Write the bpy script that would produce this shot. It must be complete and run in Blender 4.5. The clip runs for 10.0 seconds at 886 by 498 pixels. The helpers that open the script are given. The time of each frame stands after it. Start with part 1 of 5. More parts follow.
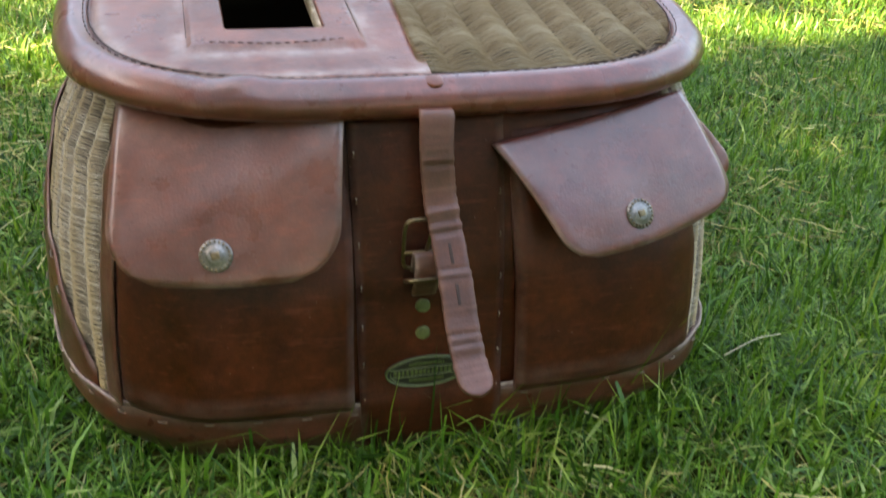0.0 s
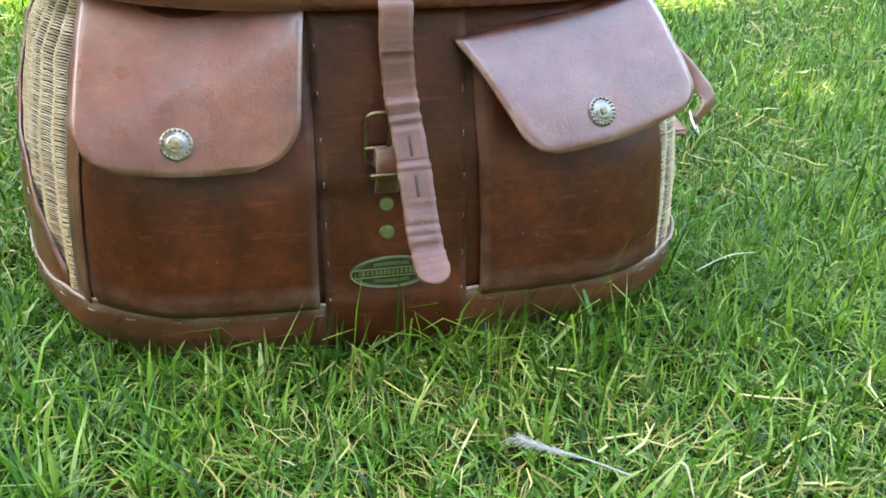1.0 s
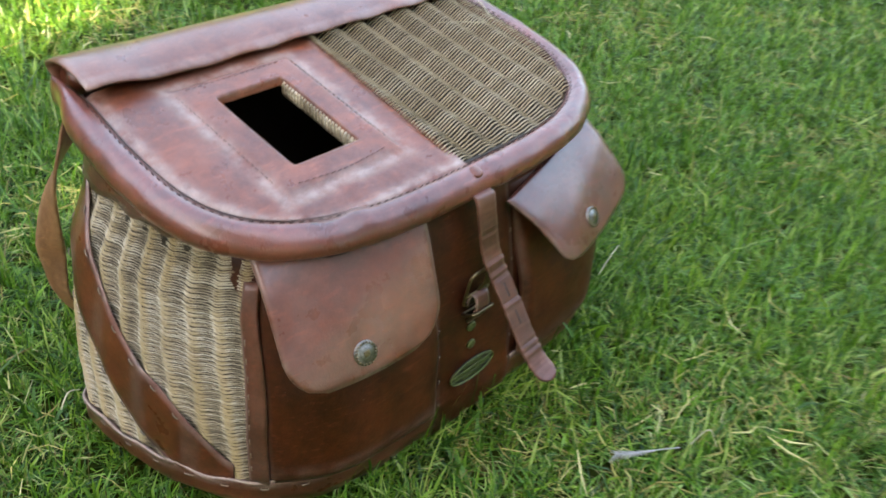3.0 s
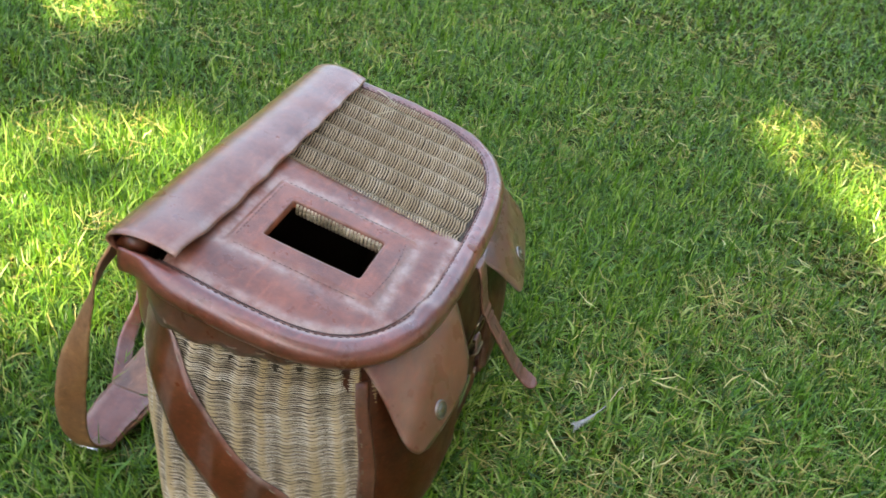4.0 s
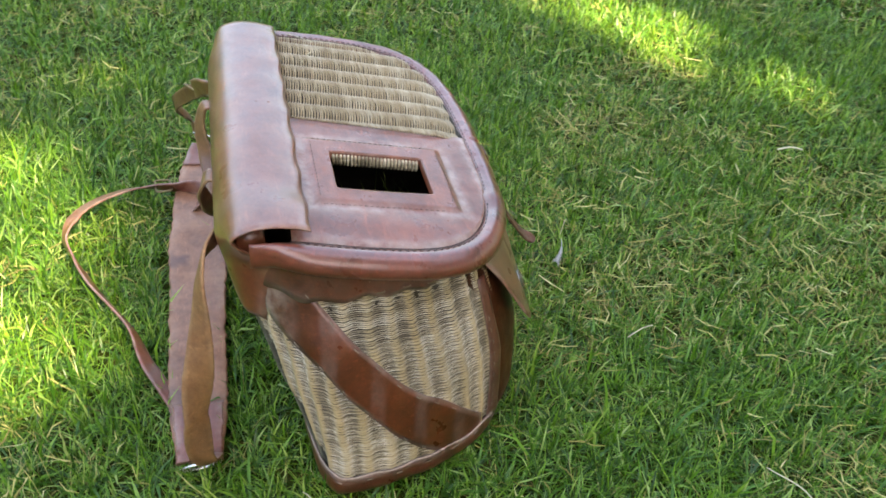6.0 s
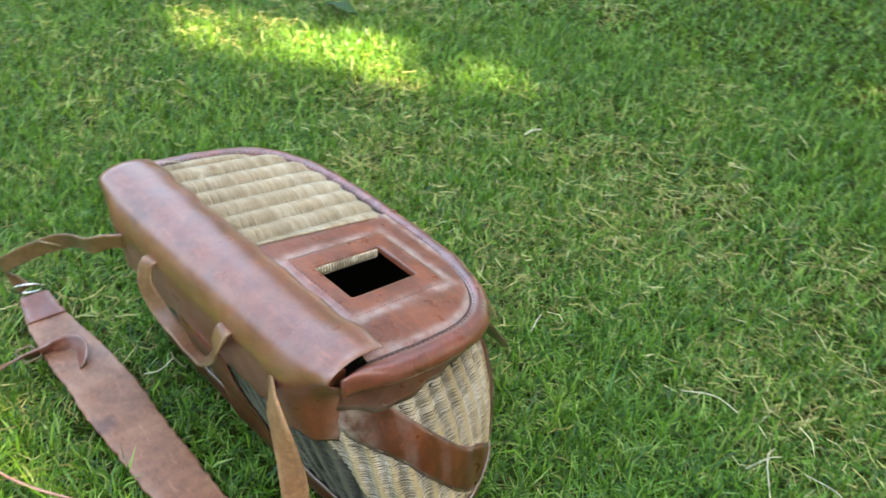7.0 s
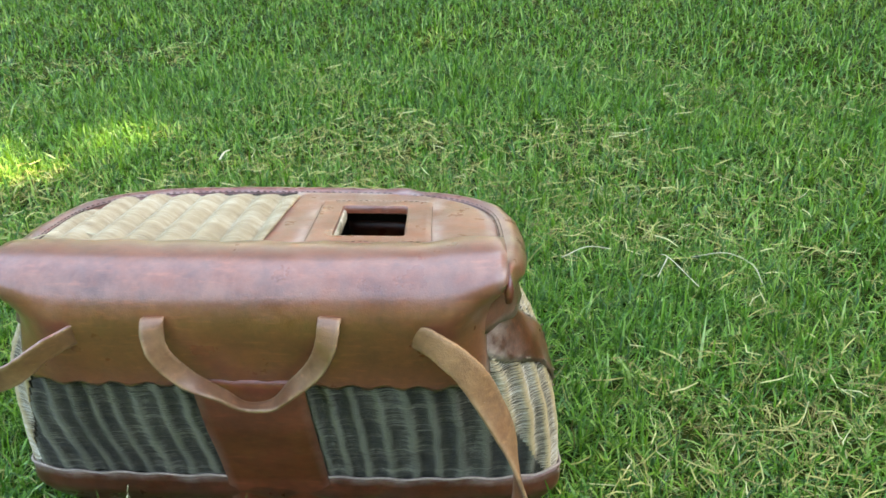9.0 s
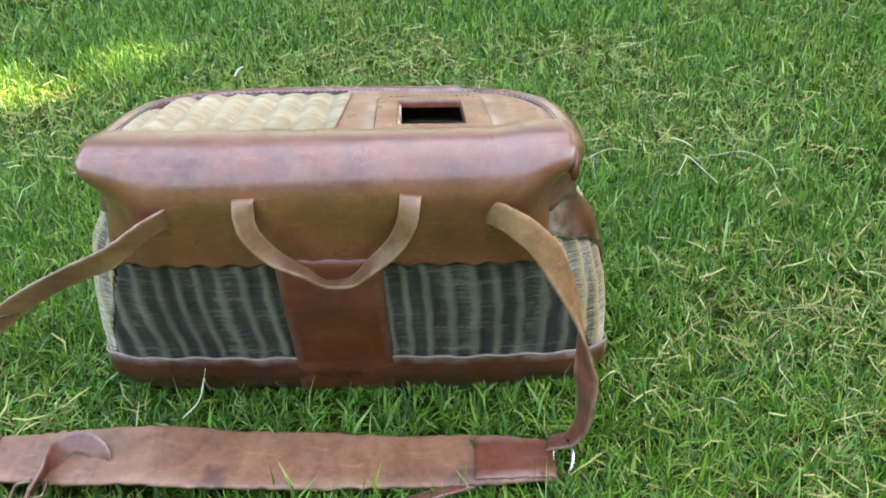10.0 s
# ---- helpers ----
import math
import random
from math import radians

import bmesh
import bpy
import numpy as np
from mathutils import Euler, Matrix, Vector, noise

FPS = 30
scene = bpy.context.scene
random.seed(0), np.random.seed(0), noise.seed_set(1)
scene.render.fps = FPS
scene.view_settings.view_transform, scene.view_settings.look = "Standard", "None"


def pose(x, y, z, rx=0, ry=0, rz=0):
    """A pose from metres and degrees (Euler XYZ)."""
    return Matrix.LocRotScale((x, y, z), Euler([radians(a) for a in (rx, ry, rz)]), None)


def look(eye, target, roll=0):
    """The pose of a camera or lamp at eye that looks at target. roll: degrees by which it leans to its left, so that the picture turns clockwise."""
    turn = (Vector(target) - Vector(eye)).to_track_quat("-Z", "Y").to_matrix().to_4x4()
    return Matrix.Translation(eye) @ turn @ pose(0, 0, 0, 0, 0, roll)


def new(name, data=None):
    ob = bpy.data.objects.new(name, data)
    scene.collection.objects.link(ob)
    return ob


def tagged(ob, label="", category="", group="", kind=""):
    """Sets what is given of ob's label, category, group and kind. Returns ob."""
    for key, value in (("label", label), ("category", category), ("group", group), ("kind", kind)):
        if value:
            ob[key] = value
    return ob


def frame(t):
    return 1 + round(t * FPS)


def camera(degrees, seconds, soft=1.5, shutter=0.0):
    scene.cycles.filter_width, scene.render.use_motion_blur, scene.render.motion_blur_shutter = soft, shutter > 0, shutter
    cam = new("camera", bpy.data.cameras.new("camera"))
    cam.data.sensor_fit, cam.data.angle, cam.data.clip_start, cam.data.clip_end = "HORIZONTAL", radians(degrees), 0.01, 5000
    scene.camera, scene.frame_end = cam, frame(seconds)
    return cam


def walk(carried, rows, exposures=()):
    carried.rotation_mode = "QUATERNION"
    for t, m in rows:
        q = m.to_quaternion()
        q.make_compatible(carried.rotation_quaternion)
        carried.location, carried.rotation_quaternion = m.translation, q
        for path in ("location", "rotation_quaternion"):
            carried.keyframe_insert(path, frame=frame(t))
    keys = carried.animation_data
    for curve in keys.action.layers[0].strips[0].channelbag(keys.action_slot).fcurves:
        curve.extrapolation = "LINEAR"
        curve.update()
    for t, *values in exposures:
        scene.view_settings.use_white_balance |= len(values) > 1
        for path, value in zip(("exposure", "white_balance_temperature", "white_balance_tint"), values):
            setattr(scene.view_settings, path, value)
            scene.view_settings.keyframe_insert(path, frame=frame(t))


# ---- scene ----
cam = camera(56.0, 10.0, soft=1.6, shutter=0.2)
PATH = [
    (0, (-0.112, -0.577, 0.412), (0.361, 1.125, -0.526), 3.6),
    (0.5, (-0.096, -0.62, 0.373), (0.353, 1.024, -0.673), 4.6),
    (1, (-0.085, -0.614, 0.368), (0.359, 1.07, -0.615), 3.5),
    (1.5, (-0.096, -0.594, 0.388), (0.336, 1.111, -0.562), 1.5),
    (2, (-0.183, -0.543, 0.449), (0.347, 1.142, -0.491), 0.7),
    (2.5, (-0.318, -0.484, 0.475), (0.526, 1.034, -0.517), 0.7),
    (3, (-0.441, -0.46, 0.608), (0.774, 0.603, -0.572), 6.3),
    (3.2, (-0.521, -0.446, 0.703), (0.809, 0.416, -0.517), 10.6),
    (4.3, (-0.717, -0.111, 0.755), (0.914, 0.098, -0.383), 8.3),
    (4.5, (-0.73, -0.068, 0.741), (0.896, 0.103, -0.411), 5.4),
    (5, (-0.768, 0.001, 0.656), (0.868, -0.017, -0.494), 2.7),
    (5.2, (-0.793, 0.011, 0.642), (0.829, -0.063, -0.525), 3.0),
    (6.3, (-0.765, 0.288, 0.791), (0.671, -0.391, -0.425), 7.1),
    (6.5, (-0.708, 0.367, 0.805), (0.663, -0.462, -0.392), 7.0),
    (7, (-0.615, 0.523, 0.839), (0.455, -0.703, -0.325), 6.7),
    (7.5, (-0.488, 0.629, 0.867), (0.204, -0.865, -0.268), 2.8),
    (8, (-0.321, 0.715, 0.805), (0.062, -0.956, -0.225), 0.2),
    (8.5, (-0.229, 0.719, 0.657), (-0.101, -1.059, -0.25), -0.9),
    (9, (-0.184, 0.743, 0.639), (-0.097, -1.011, -0.317), -1.9),
    (9.5, (-0.146, 0.773, 0.626), (-0.096, -0.973, -0.349), -1.7),
    (10, (-0.104, 0.807, 0.625), (-0.071, -0.867, -0.469), -2.4),
]
EXPOSURES = ((0.0, 3.19, 9200, 13), (0.5, 3.83, 8500, 9), (1.0, 4.18, 8500, 9), (1.5, 4.08, 8550, 10), (2.0, 3.64, 8800, 12), (2.5, 3.19, 9200, 13), (3.0, 3.44, 8700, 12), (3.2, 3.44, 8600, 12), (4.5, 3.06, 8900, 16), (5.2, 3.04, 8900, 16), (6.5, 3.44, 8800, 11), (8.0, 3.64, 8700, 7), (9.0, 3.71, 8500, 7), (10.0, 3.71, 8400, 10))
walk(cam, [(t, look(eye, target, roll)) for t, eye, target, roll in PATH], EXPOSURES)

# ---- world and light ----
SUN_EL, SUN_AZ = 50.0, 203.0      # the sun's height, and its heading from +x towards +y
sun_dir = Vector((math.cos(radians(SUN_EL)) * math.cos(radians(SUN_AZ)),
                  math.cos(radians(SUN_EL)) * math.sin(radians(SUN_AZ)), math.sin(radians(SUN_EL))))
world = bpy.data.worlds.new("sky")
scene.world = world
world.use_nodes = True
wn = world.node_tree.nodes
sky = wn.new("ShaderNodeTexSky")
sky.sky_type, sky.sun_disc = "NISHITA", False
sky.sun_elevation, sky.sun_rotation = radians(SUN_EL), radians(90 - SUN_AZ)
wn["Background"].inputs[1].default_value = 0.15
world.node_tree.links.new(sky.outputs[0], wn["Background"].inputs[0])
sun = new("sun", bpy.data.lights.new("sun", "SUN"))
sun.data.energy, sun.data.angle, sun.data.color = 4.5, radians(0.53), (1.0, 0.93, 0.82)
sun.matrix_world = look(sun_dir * 20, (0, 0, 0))


# ---- materials ----
def nodes_of(name):
    m = bpy.data.materials.new(name)
    m.use_nodes = True
    nt = m.node_tree
    return m, nt, nt.nodes["Principled BSDF"]


def add(nt, kind, **values):
    n = nt.nodes.new(kind)
    for key, value in values.items():
        n.inputs[key.replace("_", " ")].default_value = value
    return n


def noise_at(nt, coord, scale, detail=4.0, rough=0.55, stretch=(1, 1, 1)):
    mp = add(nt, "ShaderNodeMapping", Scale=stretch)
    nt.links.new(coord, mp.inputs[0])
    n = add(nt, "ShaderNodeTexNoise", Scale=scale, Detail=detail, Roughness=rough)
    nt.links.new(mp.outputs[0], n.inputs["Vector"])
    return n.outputs[0]


def ramp(nt, fac, stops):
    r = nt.nodes.new("ShaderNodeValToRGB")
    r.color_ramp.elements[0].position, r.color_ramp.elements[0].color = stops[0][0], (*stops[0][1], 1)
    r.color_ramp.elements[1].position, r.color_ramp.elements[1].color = stops[-1][0], (*stops[-1][1], 1)
    for p, c in stops[1:-1]:
        r.color_ramp.elements.new(p).color = (*c, 1)
    nt.links.new(fac, r.inputs[0])
    return r.outputs[0]


def mix(nt, fac, a, b, how="MIX"):
    n = nt.nodes.new("ShaderNodeMix")
    n.data_type, n.blend_type = "RGBA", how
    for sock, value in ((n.inputs[0], fac), (n.inputs[6], a), (n.inputs[7], b)):
        if isinstance(value, (int, float)):
            sock.default_value = value
        elif isinstance(value, tuple):
            sock.default_value = (*value, 1)
        else:
            nt.links.new(value, sock)
    return n.outputs[2]


def maths(nt, how, a, b):
    n = nt.nodes.new("ShaderNodeMath")
    n.operation = how
    n.use_clamp = how in ("ADD", "MULTIPLY_ADD")
    for sock, value in zip(n.inputs, (a, b)):
        if isinstance(value, (int, float)):
            sock.default_value = value
        else:
            nt.links.new(value, sock)
    return n.outputs[0]


def relief(nt, bsdf, height, strength, distance):
    b = add(nt, "ShaderNodeBump", Strength=strength, Distance=distance)
    nt.links.new(height, b.inputs["Height"])
    nt.links.new(b.outputs[0], bsdf.inputs["Normal"])


def leather(name, dark, mid, light, rough=0.4, worn=(0.42, 0.325, 0.275), grain=1.0, coat=0.3, stain=None, gloss=0.5):
    """Old saddle leather: mottled, finely grained, paler where the attribute 'wear' says that it is rubbed."""
    m, nt, b = nodes_of(name)
    co = nt.nodes.new("ShaderNodeTexCoord").outputs["Object"]
    big = noise_at(nt, co, 17, 6, 0.62)
    col = ramp(nt, big, [(0.34, dark), (0.5, mid), (0.66, light)])
    small = noise_at(nt, co, 160, 4, 0.6)
    col = mix(nt, 0.35, col, ramp(nt, small, [(0.3, dark), (0.7, light)]))
    if stain:
        col = mix(nt, maths(nt, "MULTIPLY", ramp(nt, noise_at(nt, co, 9, 3, 0.5), [(0.57, (0, 0, 0)), (0.61, (1, 1, 1))]), 0.7), col, stain)
    w = nt.nodes.new("ShaderNodeAttribute")
    w.attribute_name = "wear"
    patch = ramp(nt, noise_at(nt, co, 45, 5, 0.65), [(0.34, (0.08, 0.08, 0.08)), (0.62, (1, 1, 1))])
    rub = maths(nt, "MULTIPLY", w.outputs["Fac"], patch)
    col = mix(nt, rub, col, worn)
    streaks = ramp(nt, noise_at(nt, co, 1, 4, 0.7, (34, 150, 210)), [(0.56, (0, 0, 0)), (0.70, (1, 1, 1))])
    col = mix(nt, maths(nt, "MULTIPLY", streaks, 0.28), col, tuple(min(1, c * 1.9 + 0.02) for c in light))
    scuff = ramp(nt, noise_at(nt, co, 70, 6, 0.7), [(0.30, (0.62, 0.60, 0.60)), (0.55, (1, 1, 1))])
    col = mix(nt, 0.6, col, scuff, "MULTIPLY")
    specks = ramp(nt, noise_at(nt, co, 420, 2, 0.5), [(0.77, (0, 0, 0)), (0.80, (1, 1, 1))])
    col = mix(nt, maths(nt, "MULTIPLY", specks, 0.45), col, (0.5, 0.42, 0.36))
    nt.links.new(col, b.inputs["Base Color"])
    ro = ramp(nt, noise_at(nt, co, 30, 4, 0.6), [(0.3, (rough - 0.12,) * 3), (0.7, (rough + 0.14,) * 3)])
    ro = mix(nt, maths(nt, "MULTIPLY", rub, 0.6), ro, (0.62, 0.62, 0.62))
    nt.links.new(ro, b.inputs["Roughness"])
    b.inputs["Coat Weight"].default_value, b.inputs["Coat Roughness"].default_value = coat, 0.28
    h = mix(nt, 0.5, noise_at(nt, co, 600, 3, 0.6), noise_at(nt, co, 60, 4, 0.6))
    b.inputs["Specular IOR Level"].default_value = gloss
    relief(nt, b, h, 0.42 * grain, 0.0014)
    return m


def plain(name, color, rough, metal=0.0, spread=0.25, scale=200):
    m, nt, b = nodes_of(name)
    co = nt.nodes.new("ShaderNodeTexCoord").outputs["Object"]
    n = noise_at(nt, co, scale, 4, 0.6)
    col = ramp(nt, n, [(0.3, tuple(c * (1 - spread) for c in color)), (0.7, tuple(min(1, c * (1 + spread)) for c in color))])
    nt.links.new(col, b.inputs["Base Color"])
    b.inputs["Metallic"].default_value = metal
    ro = ramp(nt, n, [(0.3, (rough * 0.8,) * 3), (0.7, (min(1, rough * 1.25),) * 3)])
    nt.links.new(ro, b.inputs["Roughness"])
    relief(nt, b, n, 0.25, 0.0006)
    return m


LEATHER = leather("saddle_leather", (0.047, 0.010, 0.004), (0.098, 0.021, 0.0075), (0.155, 0.036, 0.013), 0.36, coat=0.35)
LID_LEATHER = leather("lid_leather", (0.085, 0.018, 0.007), (0.165, 0.037, 0.013), (0.25, 0.060, 0.021), 0.34, coat=0.34)
RIM_LEATHER = leather("rim_leather", (0.076, 0.014, 0.008), (0.148, 0.028, 0.015), (0.22, 0.048, 0.026), 0.31, coat=0.9)
BASE_LEATHER = leather("base_leather", (0.041, 0.0088, 0.0032), (0.085, 0.0175, 0.0065), (0.140, 0.030, 0.011), 0.34, coat=0.35)
HINGE_LEATHER = leather("hinge_leather", (0.100, 0.024, 0.010), (0.172, 0.044, 0.018), (0.245, 0.072, 0.030), 0.36, coat=0.85)
FLAP_LEATHER = leather("flap_leather", (0.082, 0.017, 0.008), (0.142, 0.030, 0.013), (0.205, 0.048, 0.021), 0.31, coat=0.95)
OPEN_FLAP_LEATHER = leather("open_flap_leather", (0.068, 0.014, 0.010), (0.118, 0.025, 0.016), (0.17, 0.040, 0.024), 0.28, coat=1.0)
PALE_LEATHER = leather("strap_leather", (0.10, 0.035, 0.017), (0.175, 0.066, 0.032), (0.25, 0.105, 0.052), 0.5, worn=(0.38, 0.23, 0.16), coat=0.05)
PAD_LEATHER = leather("pad_leather", (0.13, 0.050, 0.026), (0.225, 0.092, 0.046), (0.31, 0.140, 0.072), 0.48, worn=(0.36, 0.21, 0.14), coat=0.1, stain=(0.062, 0.026, 0.024))
DARK_LEATHER = leather("pocket_leather", (0.026, 0.0056, 0.0015), (0.058, 0.0124, 0.0034), (0.106, 0.0232, 0.0066), 0.45, coat=0.06, gloss=0.26)
STRAP_LEATHER = leather("closing_strap_leather", (0.042, 0.013, 0.007), (0.080, 0.025, 0.013), (0.135, 0.041, 0.022), 0.42, worn=(0.22, 0.10, 0.065), coat=0.3)
SUEDE = leather("rough_leather", (0.125, 0.050, 0.016), (0.205, 0.088, 0.029), (0.29, 0.135, 0.050), 0.75, grain=2.0, coat=0.0, worn=(0.40, 0.25, 0.13))
TAN_LEATHER = leather("handle_leather", (0.085, 0.029, 0.012), (0.145, 0.054, 0.023), (0.22, 0.094, 0.042), 0.42, worn=(0.40, 0.27, 0.15), coat=0.25)
RED_LEATHER = leather("red_leather", (0.098, 0.021, 0.009), (0.152, 0.033, 0.0135), (0.21, 0.049, 0.021), 0.4, coat=0.3)
WELT = plain("welt_edge", (0.32, 0.24, 0.19), 0.7)
THREAD = plain("dark_thread", (0.045, 0.026, 0.020), 0.8)
PALE_THREAD = plain("pale_thread", (0.19, 0.145, 0.10), 0.6)
NICKEL = plain("old_nickel", (0.25, 0.24, 0.22), 0.36, 1.0, 0.35, 500)
STEEL = plain("bright_wire", (0.62, 0.60, 0.56), 0.25, 1.0, 0.15, 400)
BRASS = plain("dull_brass", (0.22, 0.165, 0.095), 0.42, 1.0, 0.4, 400)
VERDIGRIS = plain("green_rivet", (0.095, 0.115, 0.035), 0.55, 0.0, 0.35, 500)
LABEL_DARK = plain("label_dark", (0.018, 0.018, 0.008), 0.5)
LABEL_GREEN = plain("label_green", (0.085, 0.115, 0.03), 0.5)
# near-black: the shade inside the basket is put into this colour
INSIDE_SHADE = plain("basket_inside_shade", (0.028, 0.020, 0.011), 0.85)
STRAW = plain("dry_straw", (0.46, 0.42, 0.27), 0.7, 0.0, 0.3, 60)


def wicker_material(name, stops, stretch=(46, 46, 4), odd=0.05, thread=(26, 26, 420), rib=(0.46, 0.335, 0.16)):
    """Split willow; where the attribute 'crest' says that a rod stands proud on a rib it keeps its golden varnish."""
    m, nt, b = nodes_of(name)
    geo = nt.nodes.new("ShaderNodeNewGeometry")
    co = nt.nodes.new("ShaderNodeTexCoord").outputs["Object"]
    streak = noise_at(nt, co, 1, 5, 0.6, stretch)
    fine = noise_at(nt, co, 1, 3, 0.6, thread)
    f = maths(nt, "ADD", maths(nt, "MULTIPLY", geo.outputs["Random Per Island"], odd), maths(nt, "ADD", maths(nt, "MULTIPLY", streak, 0.65 - odd), maths(nt, "MULTIPLY", fine, 0.35)))
    col = ramp(nt, f, stops)
    w = nt.nodes.new("ShaderNodeAttribute")
    w.attribute_name = "crest"
    proud = ramp(nt, w.outputs["Fac"], [(0.50, (0, 0, 0)), (0.92, (1, 1, 1))])
    kept = ramp(nt, noise_at(nt, co, 1, 3, 0.6, (17, 17, 5)), [(0.36, (0.40, 0.40, 0.40)), (0.60, (0.92, 0.92, 0.92))])
    col = mix(nt, maths(nt, "MULTIPLY", proud, kept), col, rib)
    grime = ramp(nt, noise_at(nt, co, 9, 4, 0.6), [(0.35, (0.55, 0.52, 0.48)), (0.62, (1, 1, 1))])
    col = mix(nt, 0.35, col, grime, "MULTIPLY")
    nt.links.new(col, b.inputs["Base Color"])
    b.inputs["Roughness"].default_value = 0.42
    relief(nt, b, noise_at(nt, co, 700, 3, 0.6), 0.4, 0.0006)
    return m


WICKER = wicker_material("willow_weave", [(0.36, (0.16, 0.125, 0.075)), (0.43, (0.29, 0.235, 0.150)), (0.49, (0.42, 0.345, 0.23)), (0.53, (0.52, 0.44, 0.31)), (0.58, (0.66, 0.59, 0.46))], odd=0.16)
LID_WICKER = wicker_material("lid_willow", [(0.34, (0.21, 0.145, 0.072)), (0.45, (0.305, 0.222, 0.118)), (0.54, (0.375, 0.285, 0.165)), (0.64, (0.46, 0.375, 0.245))], (9, 22, 20), 0.12, (60, 300, 26))
# weathered grey willow; the shade at the back is put into its colour
BACK_WICKER = wicker_material("weathered_shaded_willow", [(0.36, (0.016, 0.014, 0.010)), (0.45, (0.034, 0.031, 0.021)), (0.54, (0.066, 0.060, 0.040)), (0.63, (0.19, 0.175, 0.125))], odd=0.12, rib=(0.135, 0.125, 0.080))


def grass_material():
    m, nt, b = nodes_of("grass_blade")
    geo = nt.nodes.new("ShaderNodeNewGeometry")
    rnd = geo.outputs["Random Per Island"]
    co = nt.nodes.new("ShaderNodeTexCoord").outputs["Object"]
    zone = noise_at(nt, co, 3.2, 5, 0.6)
    col = ramp(nt, rnd, [(0.0, (0.014, 0.056, 0.008)), (0.3, (0.042, 0.138, 0.014)), (0.6, (0.095, 0.235, 0.020)), (0.85, (0.175, 0.325, 0.040)), (1.0, (0.32, 0.43, 0.14))])
    col = mix(nt, 0.7, col, ramp(nt, zone, [(0.3, (0.70, 0.92, 0.75)), (0.5, (0.97, 1.0, 0.9)), (0.7, (1.28, 1.12, 0.8))]), "MULTIPLY")
    nt.links.new(col, b.inputs["Base Color"])
    b.inputs["Roughness"].default_value = 0.36
    b.inputs["Specular IOR Level"].default_value = 0.38
    tr = nt.nodes.new("ShaderNodeBsdfTranslucent")
    nt.links.new(mix(nt, 1.0, col, (1.25, 1.15, 0.8), "MULTIPLY"), tr.inputs[0])
    ms = nt.nodes.new("ShaderNodeMixShader")
    ms.inputs[0].default_value = 0.24
    nt.links.new(b.outputs[0], ms.inputs[1])
    nt.links.new(tr.outputs[0], ms.inputs[2])
    nt.links.new(ms.outputs[0], nt.nodes["Material Output"].inputs[0])
    return m


def soil_material():
    m, nt, b = nodes_of("turf_soil")
    co = nt.nodes.new("ShaderNodeTexCoord").outputs["Object"]
    col = ramp(nt, noise_at(nt, co, 40, 6, 0.65), [(0.3, (0.010, 0.018, 0.002)), (0.52, (0.026, 0.036, 0.005)), (0.75, (0.10, 0.085, 0.024))])
    far = ramp(nt, noise_at(nt, co, 2.4, 5, 0.6), [(0.3, (0.7, 0.9, 0.7)), (0.7, (1.2, 1.15, 0.9))])
    nt.links.new(mix(nt, 0.6, col, far, "MULTIPLY"), b.inputs["Base Color"])
    b.inputs["Roughness"].default_value = 0.9
    b.inputs["Specular IOR Level"].default_value = 0.05
    relief(nt, b, noise_at(nt, co, 180, 5, 0.7), 0.8, 0.01)
    return m


def thatch_material():
    m, nt, b = nodes_of("dead_blade")
    geo = nt.nodes.new("ShaderNodeNewGeometry")
    nt.links.new(ramp(nt, geo.outputs["Random Per Island"], [(0.0, (0.12, 0.090, 0.018)), (0.4, (0.27, 0.235, 0.055)), (0.8, (0.40, 0.365, 0.105)), (1.0, (0.56, 0.52, 0.24))]), b.inputs["Base Color"])
    b.inputs["Roughness"].default_value = 0.6
    return m


GRASS, SOIL, THATCH = grass_material(), soil_material(), thatch_material()
DOWN = plain("white_down", (0.36, 0.36, 0.34), 0.8, 0.0, 0.12, 900)
GREEN_LEAF = plain("weed_leaf", (0.016, 0.052, 0.008), 0.8, 0.0, 0.3, 40)
LEAF = plain("tree_leaf", (0.06, 0.12, 0.03), 0.5, 0.0, 0.3, 8)
BARK = plain("tree_bark", (0.12, 0.09, 0.06), 0.9, 0.0, 0.4, 20)


# ---- building helpers ----
def part(name, bm, material, parent=None, label="", smooth=True):
    """Links a bmesh as one mesh object under a thing or a part."""
    me = bpy.data.meshes.new(name)
    bm.normal_update()
    bm.to_mesh(me)
    bm.free()
    for mt in (material if isinstance(material, (list, tuple)) else [material]):
        me.materials.append(mt)
    if smooth:
        me.polygons.foreach_set("use_smooth", [True] * len(me.polygons))
    ob = new(name, me)
    ob.parent = parent
    if label:
        ob["label"] = label
    return ob


def grid_faces(bm, rows, closed_u=False, closed_v=False, material=0):
    """Quads between rows of vertices."""
    made = []
    nv, nu = len(rows), len(rows[0])
    for j in range(nv if closed_v else nv - 1):
        for i in range(nu if closed_u else nu - 1):
            q = (rows[j][i], rows[j][(i + 1) % nu], rows[(j + 1) % nv][(i + 1) % nu], rows[(j + 1) % nv][i])
            if len(set(q)) == 4:
                f = bm.faces.new(q)
                f.material_index = material
                made.append(f)
    return made


def wear_layer(bm):
    return bm.verts.layers.float.get("wear") or bm.verts.layers.float.new("wear")


